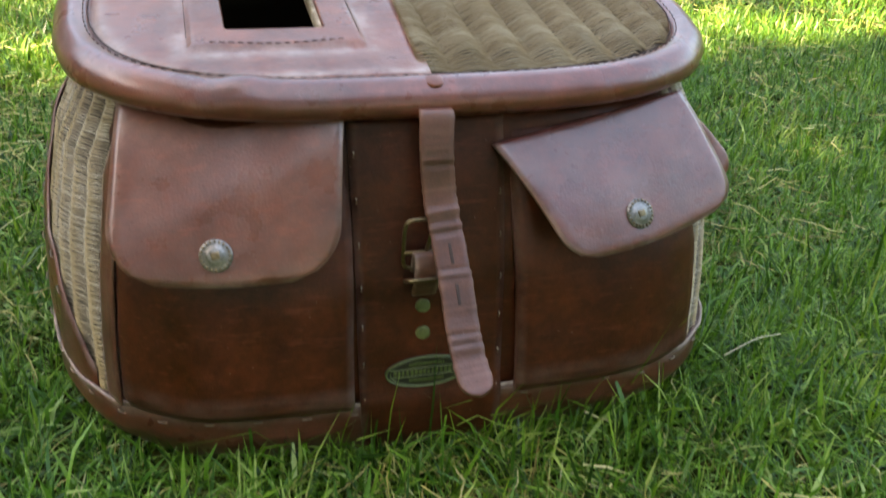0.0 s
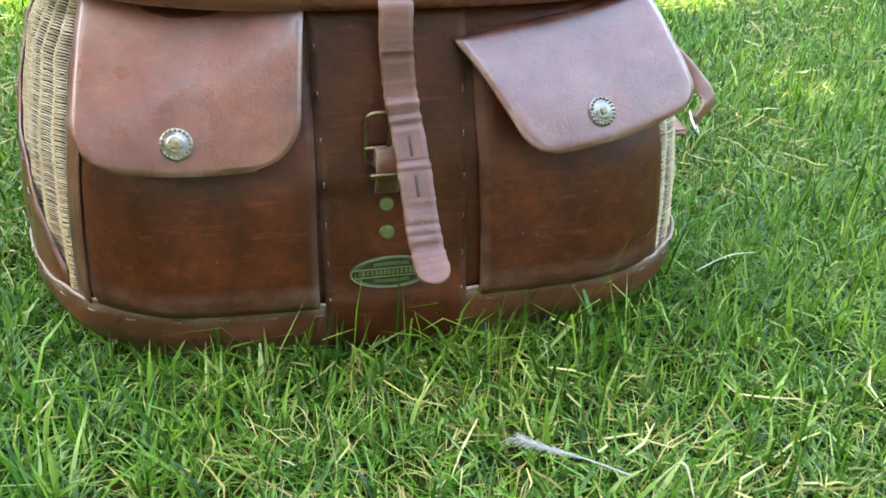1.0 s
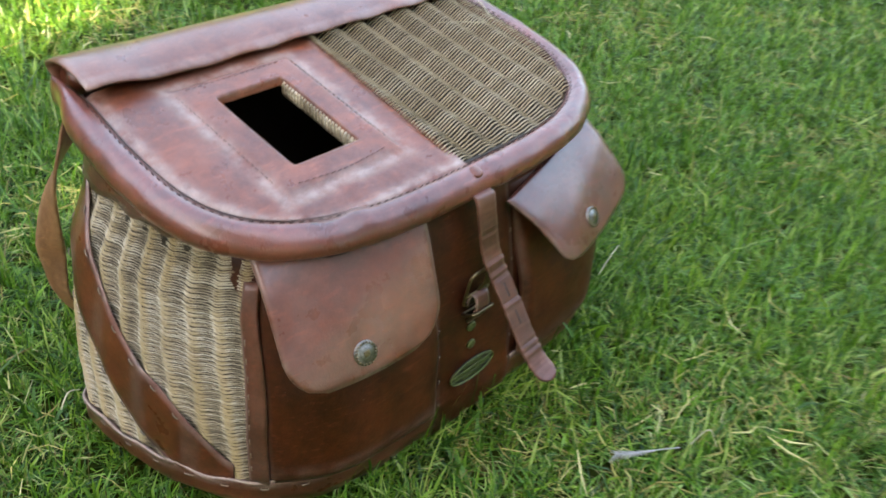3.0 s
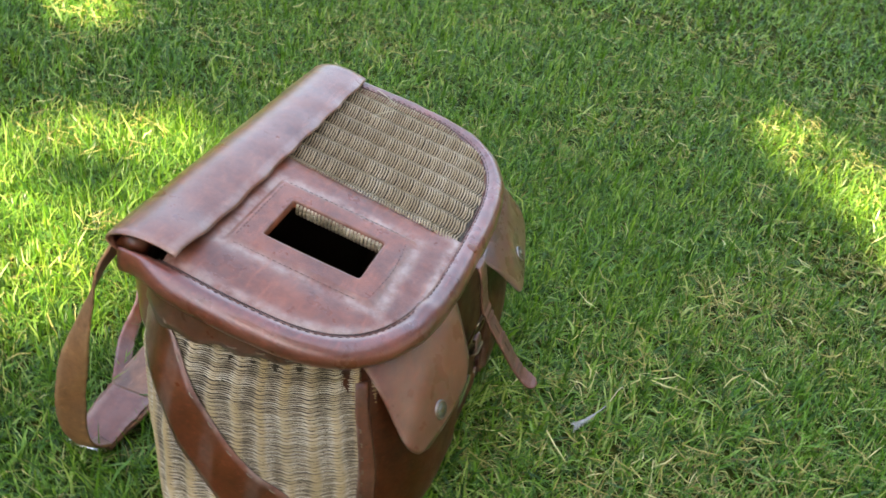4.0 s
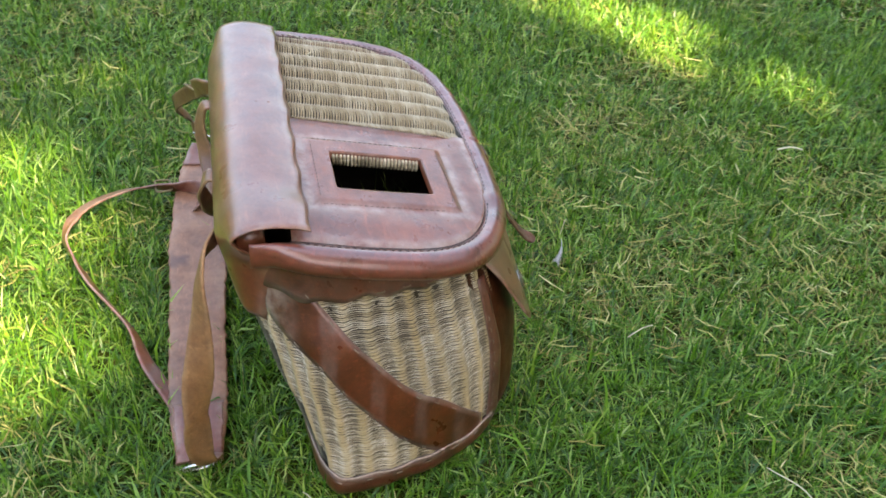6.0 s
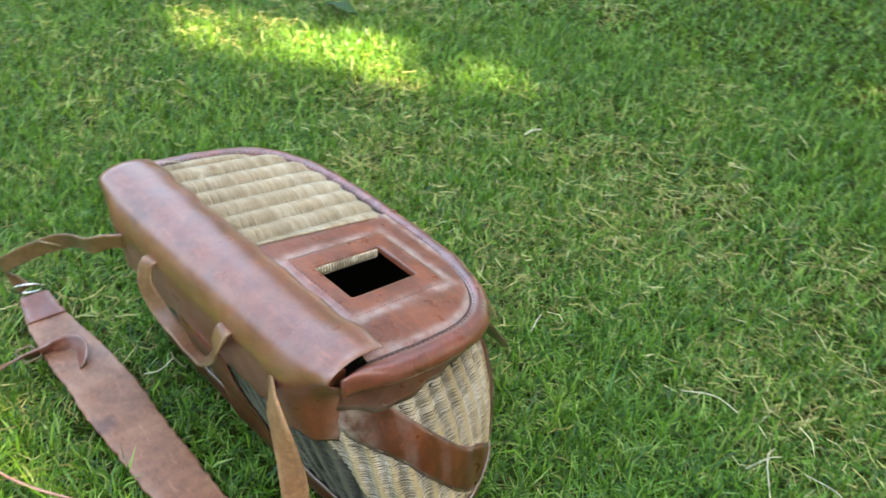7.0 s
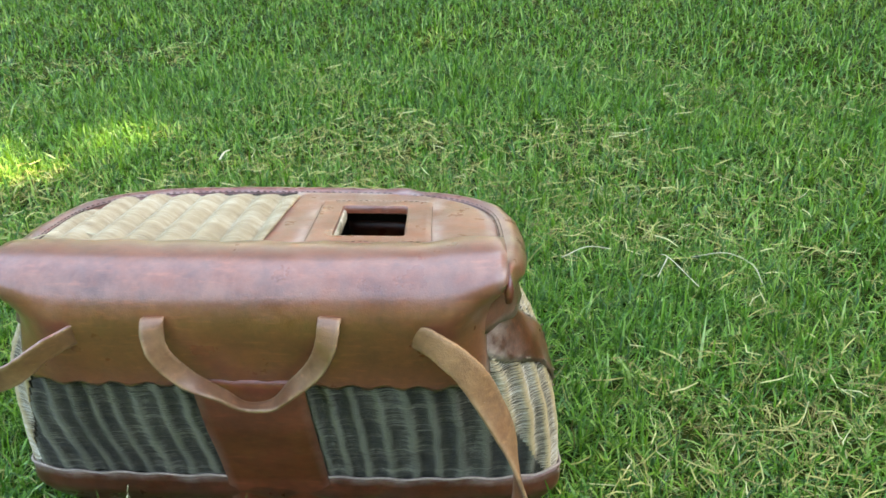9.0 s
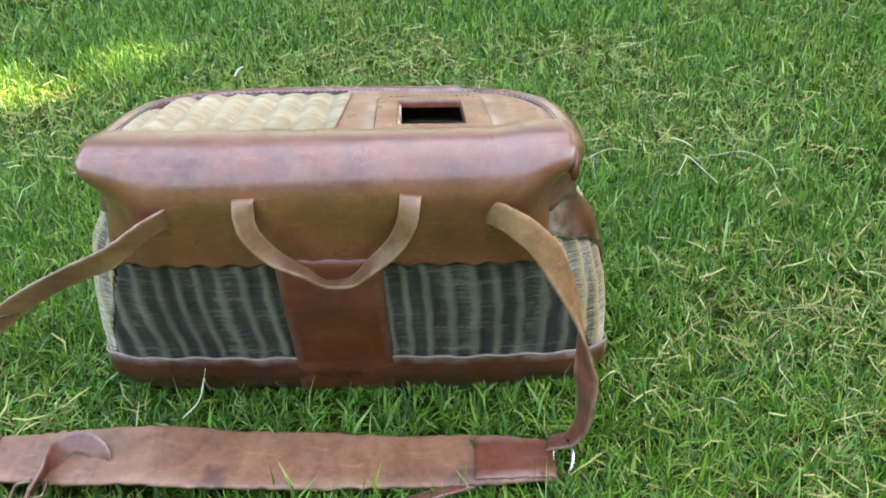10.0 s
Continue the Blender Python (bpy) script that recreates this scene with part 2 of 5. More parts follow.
def slab(fn, nu, nv, thick, wear=None, out=None, materials=(0, 0)):
    """A bent sheet with thickness: fn(u, v) gives its outer face; out: the way outwards, where it isn't the face's own."""
    bm = bmesh.new()
    w = wear_layer(bm)
    P = np.array([[fn(i / nu, j / nv) for i in range(nu + 1)] for j in range(nv + 1)], float)
    du, dv = np.gradient(P, axis=1), np.gradient(P, axis=0)
    n = np.cross(du, dv)
    n /= np.linalg.norm(n, axis=2, keepdims=True) + 1e-12
    if out is not None and np.sum(n.mean(axis=(0, 1)) * np.array(out)) < 0:
        n = -n
    edge = np.zeros((nv + 1, nu + 1))
    edge[0, :] = edge[-1, :] = edge[:, 0] = edge[:, -1] = 1
    top, low = [], []
    for j in range(nv + 1):
        ra, rb = [], []
        for i in range(nu + 1):
            drop = thick * 0.3 * edge[j, i]
            a, b = bm.verts.new(P[j, i] - n[j, i] * drop), bm.verts.new(P[j, i] - n[j, i] * (thick - drop))
            value = wear(i / nu, j / nv) if wear else 0.0
            a[w] = b[w] = value
            ra.append(a), rb.append(b)
        top.append(ra), low.append(rb)
    grid_faces(bm, top, material=materials[0])
    grid_faces(bm, [r[::-1] for r in low], material=materials[1])
    ring_t = top[0] + [r[-1] for r in top[1:]] + top[-1][-2::-1] + [r[0] for r in top[-2:0:-1]]
    ring_l = low[0] + [r[-1] for r in low[1:]] + low[-1][-2::-1] + [r[0] for r in low[-2:0:-1]]
    grid_faces(bm, [ring_t, ring_l], closed_u=True, material=materials[1])
    bmesh.ops.recalc_face_normals(bm, faces=bm.faces)
    return bm


def glide(points, n):
    """n + 1 points on a smooth curve through the given ones."""
    p = np.array(points, float)
    d = np.r_[0, np.cumsum(np.linalg.norm(np.diff(p, axis=0), axis=1) + 1e-9)]
    m = np.gradient(p, d, axis=0) if len(p) > 2 else np.repeat((p[1:] - p[:1]) / d[-1], 2, axis=0)
    out = []
    for s in np.linspace(0, d[-1], n + 1):
        k = min(np.searchsorted(d, s, "right") - 1, len(p) - 2)
        h = d[k + 1] - d[k]
        t = (s - d[k]) / h
        out.append((2 * t**3 - 3 * t**2 + 1) * p[k] + (t**3 - 2 * t**2 + t) * h * m[k] + (3 * t**2 - 2 * t**3) * p[k + 1] + (t**3 - t**2) * h * m[k + 1])
    return np.array(out)


def ribbon(keys, width, thick, n=60, round_end=False, crease=0.0, wear=0.15, two=False, cup=0.0, seed=3, widths=None):
    """A strap along keys of (place, way across)."""
    c = glide([k[0] for k in keys], n)
    a = glide([k[1] for k in keys], n)
    t = np.gradient(c, axis=0)
    t /= np.linalg.norm(t, axis=1, keepdims=True)
    a -= t * np.sum(a * t, axis=1, keepdims=True)
    a /= np.linalg.norm(a, axis=1, keepdims=True)
    nn = np.cross(t, a)
    rng = np.random.default_rng(seed)
    bm = bmesh.new()
    w = wear_layer(bm)
    cols = [-1, -0.92, -0.6, -0.2, 0.2, 0.6, 0.92, 1]
    top, low = [], []
    length = np.r_[0, np.cumsum(np.linalg.norm(np.diff(c, axis=0), axis=1))]
    wob = rng.normal(0, 1, n + 1)
    for i in range(n + 1):
        half = width / 2 * (1 + 0.02 * wob[i])
        if widths:
            half *= np.interp(i / n, [q[0] for q in widths], [q[1] for q in widths])
        if round_end:
            left = length[-1] - length[i]
            r = width * 0.5
            if left < r:
                half *= math.sqrt(max(0.03, 1 - (1 - left / r) ** 2))
        lift = crease * wob[i] * (0.15 + 1.3 * (math.sin(i * 0.37) + math.sin(i * 0.93 + 1) > 0.5))
        ra, rb = [], []
        for x in cols:
            th = thick / 2 * (0.55 if abs(x) == 1 else 1.0)
            base = c[i] + a[i] * half * x + nn[i] * (lift * (1 - 0.4 * abs(x)) - cup * x * x)
            va, vb = bm.verts.new(base + nn[i] * th), bm.verts.new(base - nn[i] * th)
            va[w] = vb[w] = wear + (0.35 if abs(x) > 0.9 else 0) + 0.25 * max(0, wob[i]) * (crease > 0)
            ra.append(va), rb.append(vb)
        top.append(ra), low.append(rb)
    grid_faces(bm, top)
    grid_faces(bm, [r[::-1] for r in low], material=1 if two else 0)
    grid_faces(bm, [[r[0] for r in top], [r[0] for r in low]])
    grid_faces(bm, [[r[-1] for r in low], [r[-1] for r in top]])
    grid_faces(bm, [low[0], top[0]])
    grid_faces(bm, [top[-1], low[-1]])
    bmesh.ops.recalc_face_normals(bm, faces=bm.faces)
    return bm


def tube(bm, pts, r, sides=6, closed=False, flat=1.0, crest=None):
    """A round or flattened rod along points; crest: how far each point stands on a rib."""
    p = np.array(pts, float)
    t = np.gradient(p, axis=0) if not closed else np.roll(p, -1, 0) - np.roll(p, 1, 0)
    t /= np.linalg.norm(t, axis=1, keepdims=True) + 1e-12
    ref = np.array((0, 0, 1.0)) if abs(t[:, 2]).mean() < 0.8 else np.array((1.0, 0, 0))
    s = np.cross(t, ref)
    s /= np.linalg.norm(s, axis=1, keepdims=True) + 1e-12
    u = np.cross(s, t)
    rr = np.broadcast_to(r, len(p))
    rows = [[bm.verts.new(p[i] + rr[i] * (math.cos(q) * s[i] + flat * math.sin(q) * u[i])) for q in (2 * math.pi * k / sides for k in range(sides))] for i in range(len(p))]
    if crest is not None:
        layer = bm.verts.layers.float.get("crest") or bm.verts.layers.float.new("crest")
        for row, value in zip(rows, crest):
            for v in row:
                v[layer] = float(value)
    grid_faces(bm, rows, closed_u=True, closed_v=closed)
    if not closed:
        bm.faces.new(rows[0][::-1])
        bm.faces.new(rows[-1])
    return bm


def lathe(bm, profile, m, sides=28):
    """A turned shape: profile of (radius, height), laid at the pose m."""
    rows = []
    for r, h in profile:
        rows.append([bm.verts.new(m @ Vector((max(r, 1e-5) * math.cos(2 * math.pi * k / sides), max(r, 1e-5) * math.sin(2 * math.pi * k / sides), h))) for k in range(sides)])
    grid_faces(bm, rows, closed_u=True)
    bm.faces.new(rows[-1])
    bm.faces.new(rows[0][::-1])
    bmesh.ops.recalc_face_normals(bm, faces=bm.faces)
    return bm


def block(bm, m, sx, sy, sz, bevel=0.0):
    made = bmesh.ops.create_cube(bm, size=1.0, matrix=m @ Matrix.Diagonal((sx, sy, sz, 1)))
    if bevel:
        edges = list({e for v in made["verts"] for e in v.link_edges})
        bmesh.ops.bevel(bm, geom=edges, offset=bevel, segments=2, profile=0.5, affect="EDGES")
    return bm


def facing(place, normal, up=(0, 0, 1)):
    """A pose at a place whose z axis is the normal."""
    z = Vector(normal).normalized()
    x = Vector(up).cross(z).normalized()
    y = z.cross(x)
    m = Matrix((x, y, z)).transposed().to_4x4()
    m.translation = place
    return m


def smooth(t):
    t = min(1, max(0, t))
    return t * t * (3 - 2 * t)


# ---- the creel's own form ----
Z_KEYS = (-0.012, 0.0, 0.02, 0.042, 0.09, 0.135, 0.20, 0.235, 0.27)
HALF = (0.238, 0.251, 0.259, 0.261, 0.258, 0.252, 0.239, 0.222, 0.214)
FRONT = (-0.099, -0.107, -0.111, -0.113, -0.110, -0.106, -0.092, -0.083, -0.078)
BACK = (0.107, 0.113, 0.118, 0.122, 0.140, 0.159, 0.180, 0.184, 0.184)
MID = 0.095
WIDE, NARROW = 0.006, 0.009        # the body bulges more towards +x than towards -x
FLAT = 5.0                         # how flat the front is across
ROUND_P, ROUND_M = 2.6, 2.0        # how far the sides stay straight before they turn to the front, at +x and at -x
BACK_P, BACK_M = 3.0, 1.7          # and before they turn to the back


def lerp_key(keys, z):
    return float(np.interp(z, Z_KEYS, keys))


def bulge(z):
    """How much of the bulge is left at a height."""
    return float(np.interp(z, (0.05, 0.15, 0.25), (1.0, 0.9, 0.1)))


def front_y(x, z):
    a, n = lerp_key(HALF, z) + (WIDE if x > 0 else NARROW) * bulge(z), ROUND_P if x > 0 else ROUND_M
    return MID - (MID - lerp_key(FRONT, z)) * max(0.0, 1 - min(1, abs(x / a)) ** FLAT) ** (1 / n)


def side_x(y, z):
    """The half width towards -x at a depth y: round to the front, squarer to the back."""
    a = lerp_key(HALF, z) + NARROW * bulge(z)
    if y < MID:
        return a * max(0.0, 1 - min(1, (MID - y) / (MID - lerp_key(FRONT, z))) ** ROUND_M) ** (1 / FLAT)
    return a * max(0.0, 1 - min(1, (y - MID) / (lerp_key(BACK, z) - MID)) ** BACK_M) ** (1 / 4.5)


def ring(z, off=0.0, n=400):
    """Points round the body at a height, evenly spaced, from the middle of the front over +x."""
    a, f, b = lerp_key(HALF, z) + off, lerp_key(FRONT, z) - off, lerp_key(BACK, z) + off
    q = np.linspace(0, 2 * math.pi, 4000, endpoint=False)
    s, c = np.sin(q), -np.cos(q)
    across = np.where(c < 0, FLAT, 4.5)
    along = np.where(s < 0, np.where(c < 0, ROUND_M, BACK_M), np.where(c < 0, ROUND_P, BACK_P))
    x = (a + np.where(s < 0, NARROW, WIDE) * bulge(z)) * np.sign(s) * np.abs(s) ** (2 / across)
    y = MID + np.where(c < 0, MID - f, b - MID) * np.sign(c) * np.abs(c) ** (2 / along)
    p = np.stack([x, y], 1)
    p2 = np.vstack([p, p[:1]])
    d = np.r_[0, np.cumsum(np.linalg.norm(np.diff(p2, axis=0), axis=1))]
    t = np.linspace(0, d[-1], n, endpoint=False)
    return np.stack([np.interp(t, d, p2[:, 0]), np.interp(t, d, p2[:, 1]), np.full(n, z)], 1)


def lid_z(y):
    return 0.272 + 0.185 * (y + 0.014)


LID_A, LID_MID, LID_F, LID_N = 0.211, 0.06, -0.080, 3.3


def lid_half(y):
    if y > LID_MID:
        return LID_A - 0.004 * smooth((y - LID_MID) / 0.08)
    return LID_A * max(0.0, 1 - min(1, (LID_MID - y) / (LID_MID - LID_F)) ** LID_N) ** (1 / LID_N)


def lid_outline(n):
    """The stitched line from the hinge at -x over the front to the hinge at +x, evenly spaced."""
    pts = [(-lid_half(y), y) for y in np.linspace(0.172, LID_MID, 24, endpoint=False)]
    for q in np.linspace(0, math.pi, 400):
        c, s = math.cos(q), math.sin(q)
        k = (abs(c) ** LID_N + abs(s) ** LID_N) ** (-1 / LID_N)
        pts.append((-LID_A * c * k, LID_MID - (LID_MID - LID_F) * s * k))
    pts += [(lid_half(y), y) for y in np.linspace(LID_MID, 0.172, 25)[1:]]
    p = np.array(pts)
    d = np.r_[0, np.cumsum(np.linalg.norm(np.diff(p, axis=0), axis=1))]
    t = np.linspace(0, d[-1], n)
    return np.stack([np.interp(t, d, p[:, 0]), np.interp(t, d, p[:, 1])], 1)


# ---- ground ----
bm = bmesh.new()
bmesh.ops.create_grid(bm, x_segments=40, y_segments=40, size=200)
for v in bm.verts:
    v.co.z = -0.014
ground = tagged(part("ground", bm, SOIL, None), "thatchy brown-green soil under a mown lawn", "ground", kind="structure")


def under_things(x, y):
    """True where the creel stands or the shoulder pad lies."""
    u, v = x - 0.011, y
    a, f, b = 0.246, -0.100, 0.108
    r = np.where(v < MID, (MID - v) / (MID - f), (v - MID) / (b - MID))
    foot = (np.abs(u / a) ** 5 + np.abs(r) ** 2.3) < 1
    pad = (u > -0.21) & (u < 0.42) & (np.abs(v - 0.236) < 0.034)
    return foot, pad


def smooth_step(x):
    t = np.clip((x + 0.20) / 0.2, 0, 1)
    return t * t * (3 - 2 * t)


def patchy(x, y, size, seed):
    """Smooth random patches of about a given size, 0 to 1."""
    rng = np.random.default_rng(seed)
    table = rng.uniform(0, 1, (128, 128))
    u, v = x / size + 500, y / size + 500
    i, j = np.floor(u).astype(int), np.floor(v).astype(int)
    fu, fv = u - i, v - j
    fu, fv = fu * fu * (3 - 2 * fu), fv * fv * (3 - 2 * fv)
    def at(p, q):
        return table[(i + p) % 128, (j + q) % 128]
    return (at(0, 0) * (1 - fu) + at(1, 0) * fu) * (1 - fv) + (at(0, 1) * (1 - fu) + at(1, 1) * fu) * fv


def dryness(x, y):
    """How far the straw shows between the green, from place to place."""
    dry = 0.55 * patchy(x, y, 0.23, 3) + 0.30 * patchy(x, y, 0.08, 4) + 0.15 * patchy(x, y, 0.6, 5)
    far = np.clip((np.hypot(x - 0.05, y) - 0.75) / 0.5, 0, 1)
    return dry * (1.02 - 0.36 * far * far * (3 - 2 * far))


def lawn(seed):
    rng = np.random.default_rng(seed)
    V, F, M = [], [], []
    count = 0
    rings = ((0.0, 0.8, 66000, 0.0021, 0.033), (0.8, 1.6, 35000, 0.0025, 0.031), (1.6, 3.2, 9500, 0.0040, 0.034), (3.2, 6.5, 1500, 0.0080, 0.048))
    for r0, r1, density, width, tall in rings:
        n = int(math.pi * (r1 * r1 - r0 * r0) * density)
        rr = np.sqrt(rng.uniform(r0 * r0, r1 * r1, n))
        th = rng.uniform(0, 2 * math.pi, n)
        x, y = 0.05 + rr * np.cos(th), rr * np.sin(th)
        # the lawn thins out far over at -x
        stay = rng.uniform(0, 1, n) < np.clip(1 + 0.6 * (x + 1.3), 0.3, 1)
        x, y = x[stay], y[stay]
        n = len(x)
        # tufts: blades gather round thousands of small crowns
        cell = 0.035
        hx = np.sin(np.floor(x / cell) * 12.9898 + np.floor(y / cell) * 78.233) * 43758.5453
        hy = np.sin(np.floor(x / cell) * 39.3468 + np.floor(y / cell) * 11.135) * 24634.6345
        cx = (np.floor(x / cell) + (hx - np.floor(hx))) * cell
        cy = (np.floor(y / cell) + (hy - np.floor(hy))) * cell
        pull = rng.uniform(0, 0.6, n)
        x, y = x + (cx - x) * pull, y + (cy - y) * pull
        foot, pad = under_things(x, y)
        dry = dryness(x, y)
        lush = 1.26 - 0.62 * dry + 0.25 * (patchy(x, y, 0.05, 8) - 0.5)
        length = tall * rng.uniform(0.45, 1.35, n) * lush
        length = np.where(rng.uniform(0, 1, n) < 0.05, length * 1.6, length)
        near = np.exp(-((np.abs(x - 0.011) / 0.262) ** 3.2 + np.abs((y - 0.01) / 0.135) ** 3.2 - 0.75).clip(0, 9) * 1.1)
        length = length * (1 + near * (np.where(y < 0, -0.2, -0.45) + (0.45 + 1.6 * rng.uniform(0, 1, n) ** 1.5) * smooth_step(x) * (y < 0.0)))
        length = np.where(pad, np.minimum(length, 0.014), length)
        bare = rng.uniform(0, 1, n) < np.clip(1.0 * (dry - 0.57), 0, 0.25)
        keep = ~foot & ~bare
        x, y, length, dry = x[keep], y[keep], length[keep], dry[keep]
        n = len(x)
        straw = rng.uniform(0, 1, n) < np.clip(0.105 + 0.55 * (dry - 0.5), 0.03, 0.28)
        head = rng.uniform(0, 2 * math.pi, n)
        lean = np.abs(rng.normal(0.70, 0.45, n)).clip(0.03, 1.45)
        flat = (rng.uniform(0, 1, n) < 0.18) | (straw & (rng.uniform(0, 1, n) < 0.7))
        lean = np.where(flat, rng.uniform(1.15, 1.5, n), lean)
        bend = rng.uniform(-0.25, 0.95, n)
        w = width * np.where(rng.uniform(0, 1, n) < 0.6, rng.uniform(0.40, 0.75, n), rng.uniform(0.8, 1.45, n))
        broad = (rng.uniform(0, 1, n) < 0.045) & ~straw & ~flat & (r1 < 1.7)
        w = np.where(broad, width * rng.uniform(1.5, 2.1, n), w)
        length = np.where(broad, length * 1.25, length)
        w = np.where(straw, width * rng.uniform(0.25, 0.6, n), w)
        turn = head + math.pi / 2 + rng.normal(0, 0.5, n)
        ax, ay = np.cos(turn) * w / 2, np.sin(turn) * w / 2
        z0 = np.full(n, -0.014)
        def at(up, out):
            return x + np.cos(head) * out, y + np.sin(head) * out, z0 + up
        s1, s2 = length * 0.5, length * 0.5
        o1, u1 = s1 * np.sin(lean), s1 * np.cos(lean)
        l2 = np.minimum(lean + bend, 1.62)
        o2, u2 = o1 + s2 * np.sin(l2), u1 + s2 * np.cos(l2)
        lift = np.where(straw, rng.uniform(0, 0.014, n), rng.uniform(0, 0.006, n))
        u1 = np.maximum(u1, 0.003 + lift)
        u2 = np.maximum(u2, 0.003 + lift + rng.uniform(0, 0.003, n))
        bx, by, bz = at(0, 0)
        mx, my, mz = at(u1, o1)
        tx, ty, tz = at(u2, o2)
        P = np.stack([np.stack([bx - ax, by - ay, bz], 1), np.stack([bx + ax, by + ay, bz], 1),
                      np.stack([mx + ax * 0.9, my + ay * 0.9, mz], 1), np.stack([mx - ax * 0.9, my - ay * 0.9, mz], 1),
                      np.stack([tx, ty, tz], 1)], 1)
        V.append(P.reshape(-1, 3))
        base = count + np.arange(n) * 5
        F.append(np.stack([base, base + 1, base + 2, base, base + 2, base + 3, base + 3, base + 2, base + 4], 1).reshape(-1, 3))
        M.append(np.repeat(straw.astype(np.int32), 3))
        count += n * 5
    V, F, M = np.vstack(V), np.vstack(F), np.concatenate(M)
    me = bpy.data.meshes.new("grass")
    me.vertices.add(len(V))
    me.vertices.foreach_set("co", V.ravel())
    me.loops.add(F.size)
    me.loops.foreach_set("vertex_index", F.ravel().astype(np.int32))
    me.polygons.add(len(F))
    me.polygons.foreach_set("loop_start", np.arange(0, F.size, 3, dtype=np.int32))
    me.polygons.foreach_set("use_smooth", np.ones(len(F), bool))
    me.materials.append(GRASS)
    me.materials.append(THATCH)
    me.polygons.foreach_set("material_index", M)
    me.update(calc_edges=True)
    return tagged(new("grass", me), "green mown lawn grass with dry straw among the blades", "grass", kind="stuff")


lawn(7)


def thatch(seed):
    """Dead blades and clippings that lie between the green ones."""
    rng = np.random.default_rng(seed)
    n = 76000
    rr, th = 1.9 * np.sqrt(rng.uniform(0, 1, n)), rng.uniform(0, 2 * math.pi, n)
    x, y = rr * np.cos(th), rr * np.sin(th)
    foot, pad = under_things(x, y)
    keep = ~foot & ~pad & (rng.uniform(0.26, 0.80, n) < dryness(x, y))
    x, y = x[keep], y[keep]
    n = len(x)
    head, size = rng.uniform(0, 2 * math.pi, n), rng.uniform(0.012, 0.046, n)
    ux, uy = np.cos(head), np.sin(head)
    w = rng.uniform(0.0003, 0.0009, n)
    z0, rise, bow = rng.uniform(-0.010, 0.013, n), rng.normal(0, 0.005, n), rng.normal(0, 0.005, n)
    P = []
    for f, k in ((-0.5, 0.6), (0.0, 1.0), (0.5, 0.35)):
        cx, cy = x + ux * size * f - uy * bow * (0.25 - f * f) * 4, y + uy * size * f + ux * bow * (0.25 - f * f) * 4
        cz = np.maximum(z0 + rise * f * 2, -0.012)
        for sgn in (-1, 1):
            P.append(np.stack([cx - uy * w * k * sgn, cy + ux * w * k * sgn, cz + 0.0004 * sgn], 1))
    V = np.stack(P, 1).reshape(-1, 3)
    b = np.arange(n) * 6
    F = np.stack([b, b + 1, b + 3, b + 2, b + 2, b + 3, b + 5, b + 4], 1).reshape(-1, 4)
    me = bpy.data.meshes.new("thatch")
    me.from_pydata(V.tolist(), [], F.tolist())
    me.materials.append(THATCH)
    return tagged(new("thatch", me), "dry straw-coloured clippings lying in the lawn", "dry grass", kind="stuff")


thatch(23)

# ---- the tree whose crown shades the lawn ----
GAPS = ((0.25, 1.75, 0.95, 0.62, 12), (1.35, 1.45, 0.60, 0.42, 25), (-0.22, 1.22, 0.48, 0.52, 70), (0.08, 0.98, 0.30, 0.24, 40),
        (0.87, -0.79, 0.43, 0.19, 30), (1.25, -0.53, 0.21, 0.10, 20), (0.66, -0.92, 0.10, 0.10, 0),
        (0.26, 0.60, 0.32, 0.25, 30), (0.88, 0.98, 0.22, 0.10, 10), (0.12, 0.42, 0.17, 0.12, 20),
        (-1.6, 1.9, 0.6, 0.5, 0), (2.2, 0.3, 0.3, 0.2, 0))


